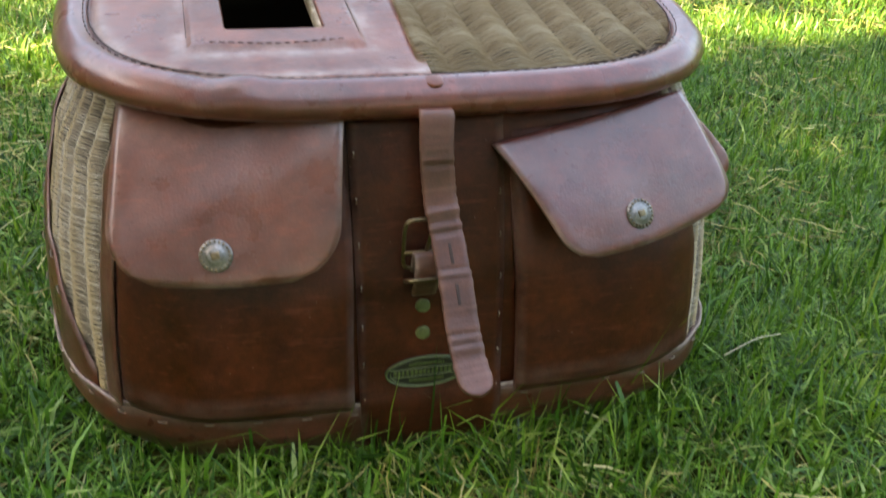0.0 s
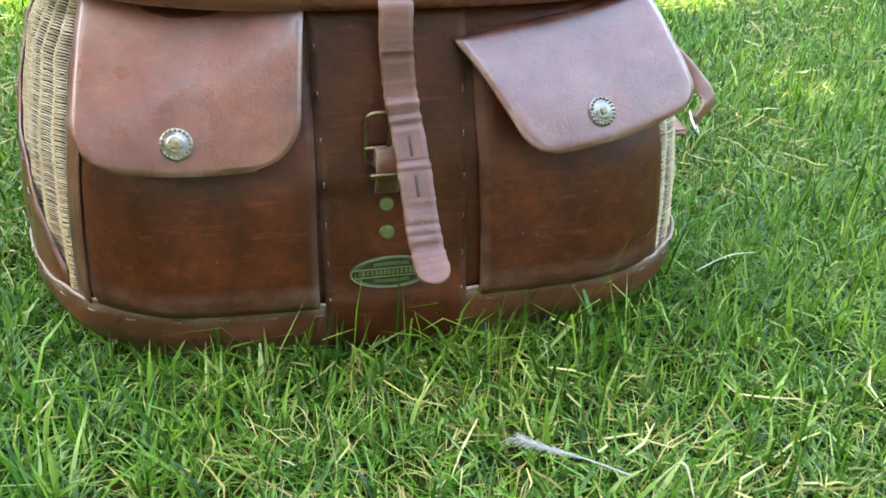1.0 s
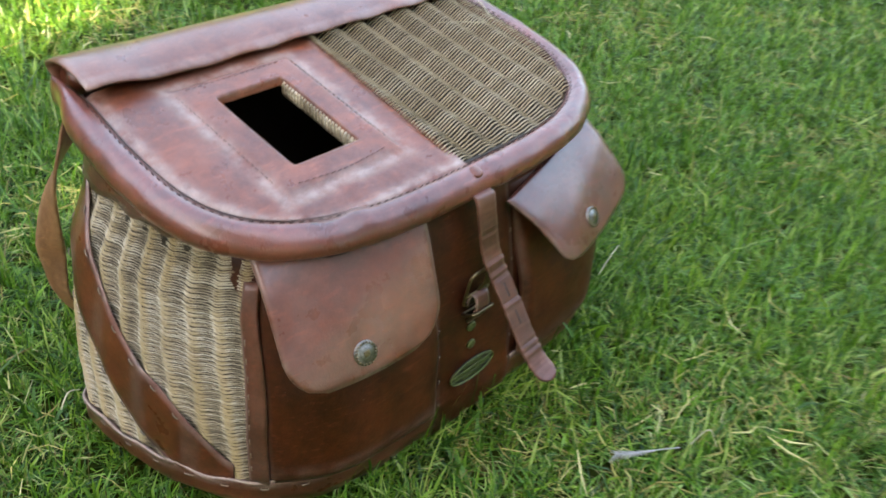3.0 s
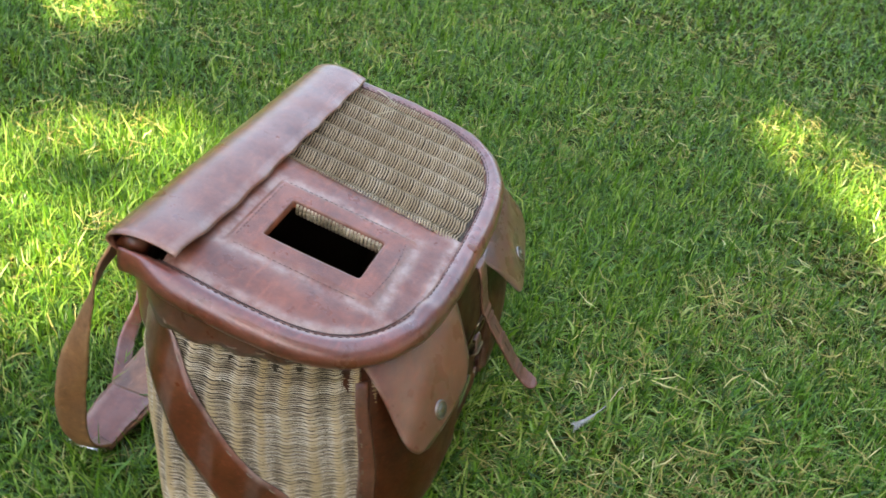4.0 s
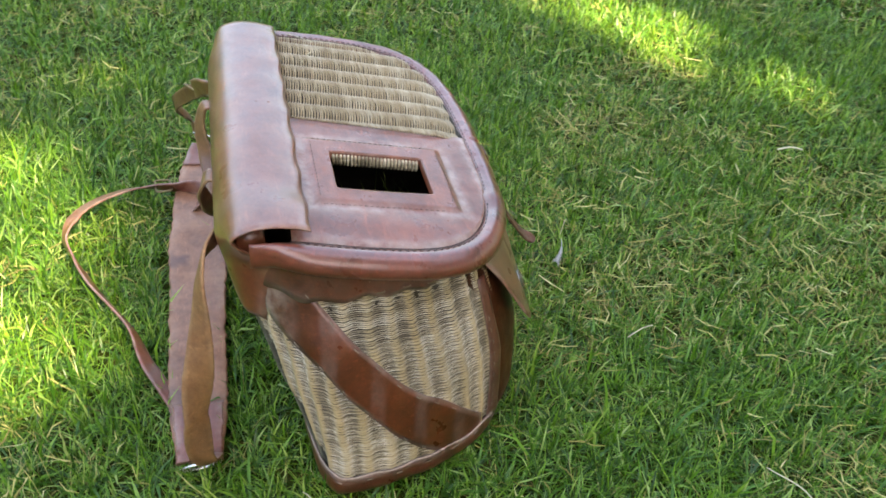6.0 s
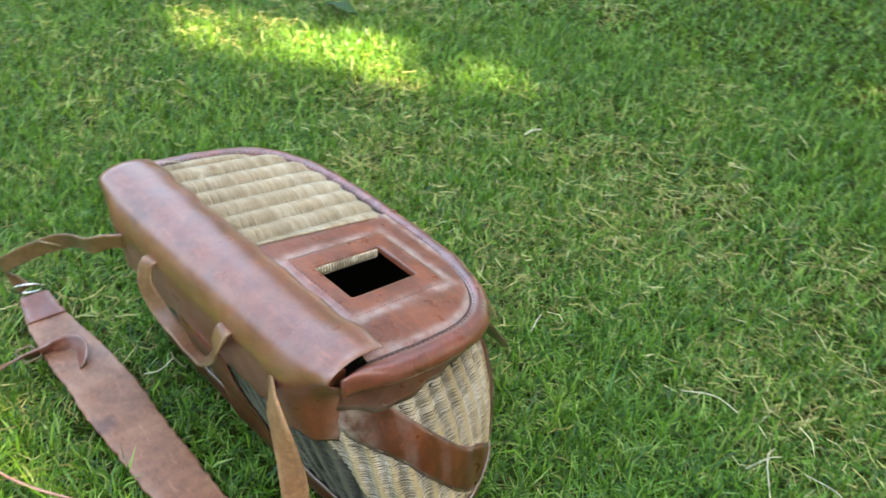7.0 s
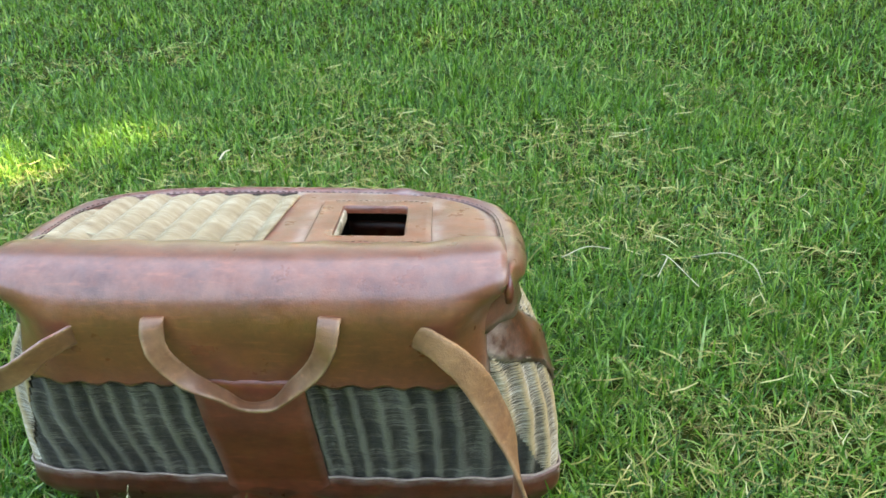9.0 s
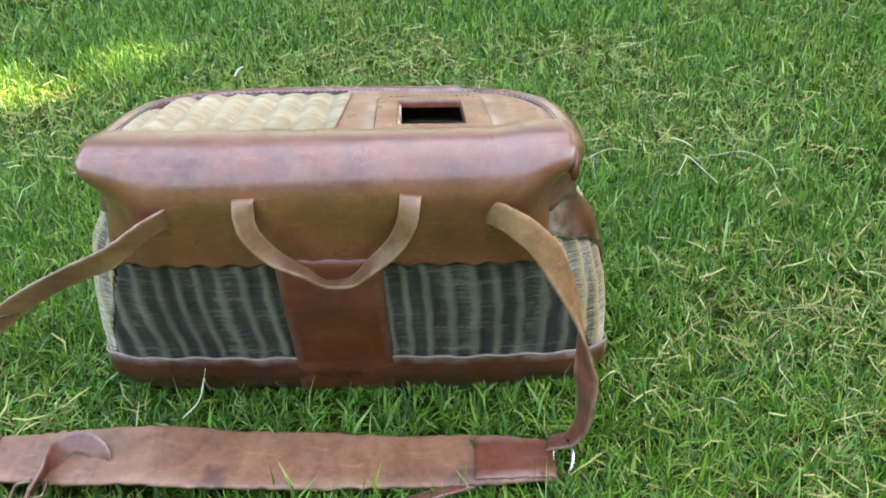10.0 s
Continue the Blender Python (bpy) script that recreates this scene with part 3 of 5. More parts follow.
def crown(seed):
    """A leafy bough between the lawn and the sun, with gaps that let the sun through."""
    rng = np.random.default_rng(seed)
    n = 46000
    gx, gy = rng.uniform(-4.9, 5.7, n), rng.uniform(-8.2, 4.9, n)
    turn = np.arctan2(gy + 1.6, gx - 0.4)
    reach = np.hypot((gx - 0.4) / 5.0, (gy + 1.6) / 6.3) + 0.05 * np.sin(turn * 5 + 1) + 0.035 * np.sin(turn * 11) + 0.02 * np.sin(turn * 23 + 2)
    inside = reach < 0.97 - 0.12 * rng.uniform(0, 1, n) ** 2
    gx, gy = gx[inside], gy[inside]
    n = len(gx)
    h = rng.uniform(9.0, 13.0, n)
    size = rng.uniform(0.07, 0.13, n)
    lit = np.zeros(n, bool)
    for cx, cy, ra, rb, turn in GAPS:
        c, s = math.cos(radians(turn)), math.sin(radians(turn))
        u, v = (gx - cx) * c + (gy - cy) * s, -(gx - cx) * s + (gy - cy) * c
        d = np.sqrt((u / ra) ** 2 + (v / rb) ** 2)
        rag = 0.14 * np.sin(gx * 23 + 3 * np.sin(gy * 17)) * np.cos(gy * 19)
        lit |= d + rag < 1 + size * 0.2
    # a few stray leaves stay in the gaps
    lit &= rng.uniform(0, 1, n) > 0.085
    keep = ~lit
    gx, gy, h, size = gx[keep], gy[keep], h[keep], size[keep]
    n = len(gx)
    d = np.array(sun_dir)
    c = np.stack([gx, gy, np.zeros(n)], 1) + d[None] * (h / d[2])[:, None]
    nrm = np.array((0.0, 0.1, 0.6))[None] + d[None] * 0.5 + rng.normal(0, 0.45, (n, 3))
    nrm /= np.linalg.norm(nrm, axis=1, keepdims=True)
    a = np.cross(nrm, rng.normal(0, 1, (n, 3)))
    a /= np.linalg.norm(a, axis=1, keepdims=True)
    b = np.cross(nrm, a)
    L, W = (size * 1.25)[:, None], (size * 0.75)[:, None]
    P = np.stack([c - a * L, c - a * L * 0.2 + b * W, c + a * L, c - a * L * 0.2 - b * W], 1).reshape(-1, 3)
    base = np.arange(n) * 4
    me = bpy.data.meshes.new("crown")
    me.from_pydata(P.tolist(), [], np.stack([base, base + 1, base + 2, base + 3], 1).tolist())
    me.materials.append(LEAF)
    return me


tree = tagged(new("shade_tree"), "leafy green tree whose crown shades the lawn", "tree")
tree.location = (-13.5, -5.0, 0)
leaves = new("crown", crown(5))
leaves.parent = tree
leaves.matrix_parent_inverse = Matrix.Translation((13.5, 5.0, 0))
bm = bmesh.new()
for path, r0, r1 in ((((0, 0, -0.05), (0.1, -0.1, 3.0), (0.4, 0.2, 6.0), (1.6, 0.6, 9.4)), 0.34, 0.2),
                     (((1.6, 0.6, 9.4), (3.6, 1.2, 11.2), (5.4, 2.6, 11.6)), 0.2, 0.06),
                     (((0.4, 0.2, 6.0), (2.4, -0.6, 9.0), (5.0, -1.6, 11.0)), 0.16, 0.05)):
    pts = glide(path, 14)
    rows = []
    for i, p in enumerate(pts):
        r = r0 + (r1 - r0) * i / 14
        rows.append([bm.verts.new((p[0] + r * math.cos(k * math.pi / 5), p[1] + r * math.sin(k * math.pi / 5), p[2])) for k in range(10)])
    grid_faces(bm, rows, closed_u=True)
part("trunk", bm, BARK, tree, "rough brown bark")

# ---- unseen hedge far round the lawn, added to hold back low skylight ----
def hedge(seed):
    rng = np.random.default_rng(seed)
    n = 56000
    th = rng.uniform(0, 2 * math.pi, n)
    # height by direction follows the skylight and reflections wanted on the creel
    top = 8.3 - 0.6 * np.sin(th) + 1.2 * np.sin(th * 3 + 1) + 0.9 * np.sin(th * 8 + 2) + 0.6 * np.sin(th * 19)
    top += 8.0 * np.exp(-((th - 5.1) / 0.28) ** 2) + 2.0 * np.clip(-np.sin(th), 0, 1)
    top *= 1 - 0.62 * np.exp(-((np.abs((th + math.pi) % (2 * math.pi) - math.pi) / 0.85) ** 4))
    z = rng.uniform(0, 1, n) ** 0.8 * top
    r = 15 + 1.2 * np.sin(th * 11) + rng.uniform(-0.9, 0.9, n)
    c = np.stack([r * np.cos(th), r * np.sin(th), z], 1)
    a, b = rng.normal(0, 1, (n, 3)), rng.normal(0, 1, (n, 3))
    a /= np.linalg.norm(a, axis=1, keepdims=True)
    b -= a * np.sum(a * b, axis=1, keepdims=True)
    b /= np.linalg.norm(b, axis=1, keepdims=True)
    s = rng.uniform(0.18, 0.42, n)[:, None]
    P = np.stack([c - a * s, c + b * s * 0.6, c + a * s, c - b * s * 0.6], 1).reshape(-1, 3)
    base = np.arange(n) * 4
    me = bpy.data.meshes.new("hedge")
    me.from_pydata(P.tolist(), [], np.stack([base, base + 1, base + 2, base + 3], 1).tolist())
    me.materials.append(LEAF)
    return tagged(new("backdrop", me), "unseen dark green ring of leaves, added to hold back low skylight", "hedge", kind="structure")


hedge(9)

# ---- the creel ----
creel = tagged(new("fishing_creel"), "old wicker fishing creel trimmed in brown leather, standing on grass", "fishing creel")
creel.matrix_world = pose(0.011, 0, 0, 0, -1.375, 0)

# basket wall: a hollow shell with a floor, coloured dark for the shade within
bm = bmesh.new()
zs = np.linspace(-0.012, 0.262, 26)
outer = [[bm.verts.new(p) for p in ring(z, -0.001, 160)] for z in zs]
inner = [[bm.verts.new(p) for p in ring(max(z, -0.006), -0.006, 160)] for z in zs]
grid_faces(bm, outer, closed_u=True)
grid_faces(bm, [r[::-1] for r in inner], closed_u=True)
grid_faces(bm, [outer[-1], inner[-1]], closed_u=True)
bm.faces.new(outer[0][::-1])
bm.faces.new(inner[0])
part("basket_wall", bm, INSIDE_SHADE, creel, "inside of the wicker basket, coloured dark for its shade")

# the weave: rows of split willow that run in and out round the stakes
RIBS, PITCH = 62, 0.00178


def weave_body():
    bm, back = bmesh.new(), bmesh.new()
    for made in (bm, back):
        made.verts.layers.float.new("crest")
    rng = np.random.default_rng(11)
    per = 8
    n = RIBS * per
    k = np.arange(n)
    wander = 0.9 * np.sin(k * 2 * math.pi / n * 7 + 1) + 0.6 * np.sin(k * 2 * math.pi / n * 13)
    for j in range(int((0.256 - 0.034) / PITCH)):
        z = 0.034 + j * PITCH
        base = ring(z, 0.0, n)
        nxt = np.roll(base, -1, 0) - np.roll(base, 1, 0)
        out = np.stack([nxt[:, 1], -nxt[:, 0], np.zeros(n)], 1)
        out /= np.linalg.norm(out, axis=1, keepdims=True)
        phase = (k + wander + 0.25 * math.sin(j * 0.21)) / per
        rib = 0.5 + 0.5 * np.cos(2 * math.pi * phase)
        # every second row passes a stake behind
        amp = 0.0032 * rib ** 1.5 + 0.0002 * (1 if j % 2 else -1) * np.cos(math.pi * phase) + rng.normal(0, 0.00016, n)
        p = base + out * (amp - 0.0008)[:, None]
        p[:, 2] += 0.0006 * (rib - 0.5) + rng.normal(0, 0.00009, n) + 0.0004 * np.sin(k * 0.11 + j * 0.05) + rng.normal(0, 0.00010)
        # the front, between the pockets, is covered by leather
        cover = (np.abs(base[:, 0]) < 0.190 * lerp_key(HALF, z) / 0.258) & (base[:, 1] < 0)
        # rows at the rear take the willow that is coloured darker for shade
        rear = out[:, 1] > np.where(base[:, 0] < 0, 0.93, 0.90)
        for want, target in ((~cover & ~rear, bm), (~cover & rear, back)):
            want = want | (np.roll(want, 1) & ~cover & (target is back))
            if not want.any():
                continue
            start = int(np.argmax(want & ~np.roll(want, 1)))
            run = []
            for i in [(start + i) % n for i in range(n)]:
                if want[i]:
                    run.append(i)
                if run and (not want[i] or (i + 1) % n == start):
                    if len(run) > 3:
                        # packed tight on the crest of a rib, thin and open beside it
                        top = rib[run]
                        tube(target, p[run], (0.00044 + 0.00042 * top ** 1.5) * rng.uniform(0.86, 1.12), 4, crest=top)
                    run = []
    return bm, back


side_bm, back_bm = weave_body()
for bm, mt, text in ((side_bm, WICKER, "tan split-willow weave with golden ribs"), (back_bm, BACK_WICKER, "weathered grey willow weave, coloured darker for the shaded back")):
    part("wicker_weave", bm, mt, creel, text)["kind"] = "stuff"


def on_body(x, z, off):
    return (x, front_y(x, z) - off, z)


# base trim, its pale welt and its staples
def wrap(z_of, off_of, n=300, rows=10, thick=0.003, wear=None, name="trim", mat=LEATHER, span=None, label=""):
    """Leather that goes round the body: z_of(s, v), off_of(s, v), where s runs round from the middle of the front."""
    bm = bmesh.new()
    w = wear_layer(bm)
    idx = list(range(n)) if span is None else list(range(span[0], span[1]))
    rows_v, back_v = [], []
    for j in range(rows + 1):
        v = j / rows
        a, b = [], []
        for i in idx:
            s = (i % n) / n
            z = z_of(s, v)
            off = off_of(s, v)
            p = ring_cache(z, n)[i % n]
            d = ring_cache(z, n)[(i + 1) % n] - ring_cache(z, n)[(i - 1) % n]
            o = np.array((d[1], -d[0], 0.0))
            o /= np.linalg.norm(o)
            va, vb = bm.verts.new(p + o * off), bm.verts.new(p + o * (off - thick))
            va[w] = vb[w] = wear(s, v) if wear else 0.0
            a.append(va), b.append(vb)
        rows_v.append(a), back_v.append(b)
    closed = span is None
    grid_faces(bm, rows_v, closed_u=closed)
    grid_faces(bm, [r[::-1] for r in back_v], closed_u=closed)
    grid_faces(bm, [rows_v[0], back_v[0]], closed_u=closed)
    grid_faces(bm, [rows_v[-1], back_v[-1]], closed_u=closed)
    if not closed:
        grid_faces(bm, [[r[0] for r in rows_v], [r[0] for r in back_v]])
        grid_faces(bm, [[r[-1] for r in rows_v], [r[-1] for r in back_v]])
    bmesh.ops.recalc_face_normals(bm, faces=bm.faces)
    return part(name, bm, mat, creel, label)


RING_STORE = {}


def ring_cache(z, n):
    key = (round(z, 4), n)
    if key not in RING_STORE:
        RING_STORE[key] = ring(key[0], 0.0, n)
    return RING_STORE[key]


def scallop(s):
    return 0.0055 * math.exp(-((s - 0.5) / 0.17) ** 6) + 0.0016 * math.sin(2 * math.pi * 32 * s) + 0.0010 * math.sin(2 * math.pi * 13 * s + 1)


base_trim = wrap(lambda s, v: 0.041 + scallop(s) * (1 - v) - 0.053 * v, lambda s, v: 0.0052 - 0.002 * v + 0.0035 * math.sin(math.pi * min(1, v * 1.15)) ** 2 + 0.0012 * math.sin(2 * math.pi * 21 * s) * v,
                 wear=lambda s, v: 0.35 * (v < 0.12) + 0.12 * v, name="base_trim", mat=BASE_LEATHER, label="scuffed brown leather base band")
bm = bmesh.new()
tube(bm, [ring(0.0425 + scallop(i / 300), 0.0050, 300)[i] for i in range(300)], 0.0013, 5, closed=True)
part("welt", bm, WELT, base_trim, "pale worn cut edge of the band")


def staple(place, normal, along, size=0.0065, parent=None):
    bm = bmesh.new()
    t = Vector(along).normalized()
    nrm = Vector(normal).normalized()
    p = Vector(place)
    pts = [p - t * size / 2, p - t * size * 0.35 + nrm * 0.0010, p + t * size * 0.35 + nrm * 0.0010, p + t * size / 2]
    tube(bm, pts, 0.00062, 5)
    part("staple", bm, PALE_THREAD, parent or base_trim)


for k in range(0, 300, 7):
    if 95 < k < 205:
        continue
    r = ring(0.0335 + scallop(k / 300), 0.0052, 300)
    d = r[(k + 1) % 300] - r[k - 1]
    staple(r[k], (d[1], -d[0], 0), d)

# top band under the lid
def band_z(s, v):
    y = ring_cache(0.25, 300)[round(s * 300) % 300][1]
    top = lid_z(min(y, 0.135)) - 0.016
    return top + (0.2445 + 0.05 * max(0, y - 0.08) - 1.3 * scallop(s) - top) * v


top_band = wrap(band_z, lambda s, v: 0.0064 + 0.0008 * math.sin(2 * math.pi * 9 * s),
                rows=5, wear=lambda s, v: 0.35 * (v > 0.8) + 0.1, name="top_band", label="brown leather band under the lid")
for k in list(range(2, 74, 6)) + list(range(226, 300, 6)):
    z = band_z(k / 300, 0.75)
    r = ring(z, 0.0072, 300)
    d = r[(k + 1) % 300] - r[k - 1]
    staple(r[k], (d[1], -d[0], 0), d, 0.0075, top_band)


# side strap: slants from the upper back corner to the lower front of the -x side
def side_strap_fn(u, v):
    y = 0.168 - 0.232 * u
    z = 0.303 - 0.262 * u + 0.017 * smooth((u - 0.55) / 0.3) - (0.056 + 0.024 * u) * v - 0.022 * v * smooth((0.25 - u) / 0.25)
    z = min(0.268, max(0.036, z))
    off = 0.0060 + 0.0005 * math.sin(u * 40)
    return (-side_x(y, z) - off, y, z)


side_strap = part("side_strap", slab(side_strap_fn, 50, 8, 0.003, lambda u, v: 0.3 * (abs(v - 0.5) > 0.44) + 0.15 * (math.sin(u * 31) > 0.6) + 0.75 * smooth((0.17 - u) / 0.12), out=(-1, 0, 0)), LEATHER, creel,
                  "slanting brown leather strap stapled over the weave")
for k in range(9):
    for v in (0.06, 0.94):
        u = 0.1 + 0.09 * k + (0.04 if v > 0.5 else 0)
        if u < 0.9:
            p, q = Vector(side_strap_fn(u, v)), Vector(side_strap_fn(u + 0.03, v))
            staple(p + Vector((-0.0004, 0, 0)), (-1, 0, 0), q - p, 0.006, side_strap)

# front panel between the pockets
front_panel = part("front_panel", slab(lambda u, v: on_body(-0.2 + 0.4 * u, 0.24 - 0.205 * v, 0.0015), 40, 20, 0.002, out=(0, -1, 0)), DARK_LEATHER, creel, "dark brown leather front")
center_panel = part("center_panel", slab(lambda u, v: on_body(-0.056 + 0.102 * u, 0.24 - 0.250 * v, 0.0050 + 0.0006 * math.sin(9 * v) + 0.0034 * smooth((v - 0.74) / 0.08)), 16, 40, 0.003,
                    lambda u, v: 0.2 * (abs(u - 0.5) > 0.45), out=(0, -1, 0)), DARK_LEATHER, creel, "dark brown leather centre panel")
for x in (-0.0530, 0.0425):
    for k in range(7):
        z = 0.218 - 0.029 * k
        staple(on_body(x, z, 0.0056), (0, -1, 0), (0, 0, 1), 0.0038, center_panel)
for z in (0.114, 0.0935):
    bm = bmesh.new()
    lathe(bm, [(0.0052, -0.001), (0.0050, 0.0005), (0.0040, 0.0009), (0.0, 0.0010)], facing(on_body(-0.0115, z, 0.0056), (0, -1, 0.02)), 20)
    part("rivet", bm, VERDIGRIS, center_panel, "green-tarnished flat rivet")

# maker's oval: dark ground, green lines and bars for the lettering
oval = Matrix.Translation((0, 0, 0)) @ facing(on_body(-0.0090, 0.0630, 0.0058), (0, -1, 0.03))
bm = bmesh.new()
lathe(bm, [(0.0295, -0.0008), (0.0295, 0.0006), (0.0, 0.0006)], oval @ Matrix.Diagonal((1, 0.42, 1, 1)), 48)
label = part("maker_label", bm, LABEL_DARK, creel, "oval dark label with green lines", smooth=False)
bm = bmesh.new()
for r, wd in ((1.0, 0.0011), (0.9, 0.0005)):
    pts = [oval @ Vector((0.0288 * r * math.cos(q), 0.0122 * r * math.sin(q), 0.0010)) for q in np.linspace(0, 2 * math.pi, 60, endpoint=False)]
    tube(bm, pts, wd * 0.6, 4, closed=True)
for y in (0.0032, -0.0032):
    tube(bm, [oval @ Vector((x, y, 0.0009)) for x in (-0.0265, 0.0265)], 0.0004, 4)
for y, half, hgt, step in ((0.0, 0.0235, 0.0036, 0.0030), (0.0068, 0.0125, 0.0024, 0.0012), (-0.0068, 0.0125, 0.0024, 0.0012)):
    x = -half
    while x < half:
        wdt = step * (0.45 + 0.3 * abs(math.sin(x * 900)))
        block(bm, oval @ pose(x + wdt / 2, y - (abs(x) / 0.0288) ** 2 * (0.0025 if y > 0 else -0.0025 if y < 0 else 0), 0.0008), wdt, hgt, 0.0006)
        x += step
part("lettering", bm, LABEL_GREEN, label, "green bars", smooth=False)


# pockets, flaps and buttons
def pocket_off(x):
    e = smooth((0.205 - abs(x)) / 0.05)
    return 0.0115 + 0.0040 * e


POCKETS = ((-0.215, -0.060), (0.055, 0.209))
pockets = []
for i, (x0, x1) in enumerate(POCKETS):
    def pocket_fn(u, v, x0=x0, x1=x1):
        x = x0 + (x1 - x0) * u
        z = 0.232 - 0.191 * v
        x *= lerp_key(HALF, z) / 0.2575
        return on_body(x, z, pocket_off(x) * (0.16 + 0.84 * smooth(v / 0.62)) + 0.001 * math.sin(v * 7 + u * 5))
    pk = part("pocket", slab(pocket_fn, 24, 24, 0.014, lambda u, v: 0.2 * (u < 0.03 or u > 0.97) + 0.1 * (v > 0.9), out=(0, -1, 0), materials=(0, 1)), [DARK_LEATHER, LEATHER], creel, "dark brown leather front pocket")
    pockets.append(pk)


def gusset_fn(u, v):
    z = 0.224 - 0.183 * v
    x = (-0.213 - 0.009 * u) * lerp_key(HALF, z) / 0.2575
    return on_body(x, z, 0.0080 + 0.0045 * (1 - u) * smooth(v / 0.6))


gusset = part("pocket_gusset", slab(gusset_fn, 6, 30, 0.003, lambda u, v: 0.3 * (u > 0.9) + 0.1, out=(-0.5, -1, 0)), LEATHER, pockets[0], "red-brown leather gusset beside the pocket")
for k in range(9):
    p, q = Vector(gusset_fn(0.82, 0.24 + 0.082 * k)), Vector(gusset_fn(0.82, 0.26 + 0.082 * k))
    staple(p + Vector((-0.0004, -0.0006, 0)), (-0.6, -0.8, 0), q - p, 0.0045, gusset)


def flap_form(tl, tr, br, bl, round_off, belly):
    tl, tr, br, bl = (np.array(q) for q in (tl, tr, br, bl))
    def fn(u, v):
        r = round_off
        down = 1 - v
        cut = r - math.sqrt(max(0, r * r - (r - min(r, down)) ** 2)) if down < r else 0
        u2 = cut * 0.8 + u * (1 - 1.6 * cut)
        p = (1 - v) * ((1 - u2) * tl + u2 * tr) + v * ((1 - u2) * bl + u2 * br)
        p = p + np.array((0, -0.4, 1.0)) * belly * math.sin(math.pi * v) * (0.6 + 0.4 * math.sin(math.pi * u2))
        dent = 0.0010 * math.sin(u2 * 6.5 + v * 4 + 0.5) * math.sin(v * 5.5 + u2) * math.sin(math.pi * v) - 0.0010 * math.exp(-((u2 + 0.35 * v - 0.75) / 0.12) ** 2) * math.sin(math.pi * v)
        p = p + np.array((0, -0.8, 0.6)) * dent
        return p + np.array((0, -0.003, -0.006)) * math.sin(math.pi * u2) * v
    return fn


left_flap_fn = flap_form((-0.1898, -0.044, 0.252), (-0.0576, -0.089, 0.249), (-0.0692, -0.131, 0.155), (-0.2087, -0.117, 0.157), 0.26, 0.007)
right_flap_fn = flap_form((0.0361, -0.098, 0.222), (0.1812, -0.070, 0.243), (0.2104, -0.116, 0.177), (0.078, -0.149, 0.158), 0.18, 0.006)


flap_left = part("flap", slab(left_flap_fn, 30, 26, 0.0032, lambda u, v: 0.3 * (u < 0.03 or u > 0.97 or v > 0.97) + 0.1, out=(0, -1, 0)), FLAP_LEATHER, creel, "smooth brown pocket flap standing a little open")
flap_right = part("flap", slab(right_flap_fn, 30, 26, 0.0032, lambda u, v: 0.3 * (u < 0.03 or u > 0.97 or v > 0.97) + 0.1, out=(0, -1, 0.4)), OPEN_FLAP_LEATHER, creel, "brown pocket flap standing open outwards")


def button(place, normal, parent):
    bm = bmesh.new()
    m = facing(place, normal)
    lathe(bm, [(0.0098, -0.0015), (0.0102, 0.0), (0.0100, 0.0014), (0.0088, 0.0012), (0.0078, 0.0017), (0.0064, 0.0015), (0.0056, 0.0022), (0.0040, 0.0026), (0.0, 0.0028)], m, 32)
    part("button", bm, NICKEL, parent, "tarnished round metal stud")
    bm = bmesh.new()
    for k in range(20):
        q = k * 2 * math.pi / 20
        block(bm, m @ pose(0.0088 * math.cos(q), 0.0088 * math.sin(q), 0.0022, 0, 0, math.degrees(q)), 0.0016, 0.0012, 0.0010)
    block(bm, m @ pose(0, 0, 0.0028, 0, 0, 8), 0.0052, 0.0046, 0.0012, 0.0004)
    part("stud_ornament", bm, BRASS, parent, "worn brassy raised ornament")


def flap_normal(fn, u, v):
    a, b, c = Vector(fn(u, v)), Vector(fn(u + 0.02, v)), Vector(fn(u, v + 0.02))
    n = (b - a).cross(c - a)
    return a, (n if n.y < 0 else -n)


a, n = flap_normal(left_flap_fn, 0.46, 0.85)
button(a, n, flap_left)
a, n = flap_normal(right_flap_fn, 0.45, 0.80)
button(a, n, flap_right)

# buckle with its keeper on the centre panel
BX = -0.0115
buckle = part("buckle_tab", ribbon([(on_body(BX, 0.141, 0.007), (1, 0, 0)), (on_body(BX, 0.155, 0.0135), (1, 0, 0)), (on_body(BX, 0.1565, 0.0165), (1, 0, 0)), (on_body(BX, 0.151, 0.0185), (1, 0, 0)), (on_body(BX, 0.137, 0.0150), (1, 0, 0)), (on_body(BX, 0.130, 0.0105), (1, 0, 0)), (on_body(BX, 0.124, 0.0070), (1, 0, 0))],
                                   0.0165, 0.0028, 30), LEATHER, creel, "brown leather tab that holds the buckle")


def squared_ring(c, hw, hh, lean, r, e=7):
    pts = []
    for q in np.linspace(0, 2 * math.pi, 48, endpoint=False):
        k = (abs(math.cos(q)) ** e + abs(math.sin(q)) ** e) ** (-1 / e)
        pts.append(c + np.array((hw * math.cos(q) * k, lean * math.sin(q) * k, hh * math.sin(q) * k)))
    return tube(bmesh.new(), pts, r, 8, closed=True)


c = np.array(on_body(BX, 0.1625, 0.0150))
bm = squared_ring(c, 0.0140, 0.0190, -0.003, 0.0014)
tube(bm, [c + np.array((-0.014, 0, -0.006)), c + np.array((0.014, 0, -0.006))], 0.0014, 6)
tube(bm, glide([c + np.array((0.001, -0.001, -0.004)), c + np.array((0.002, -0.005, 0.006)), c + np.array((0.003, -0.006, 0.020))], 10), 0.0015, 6)
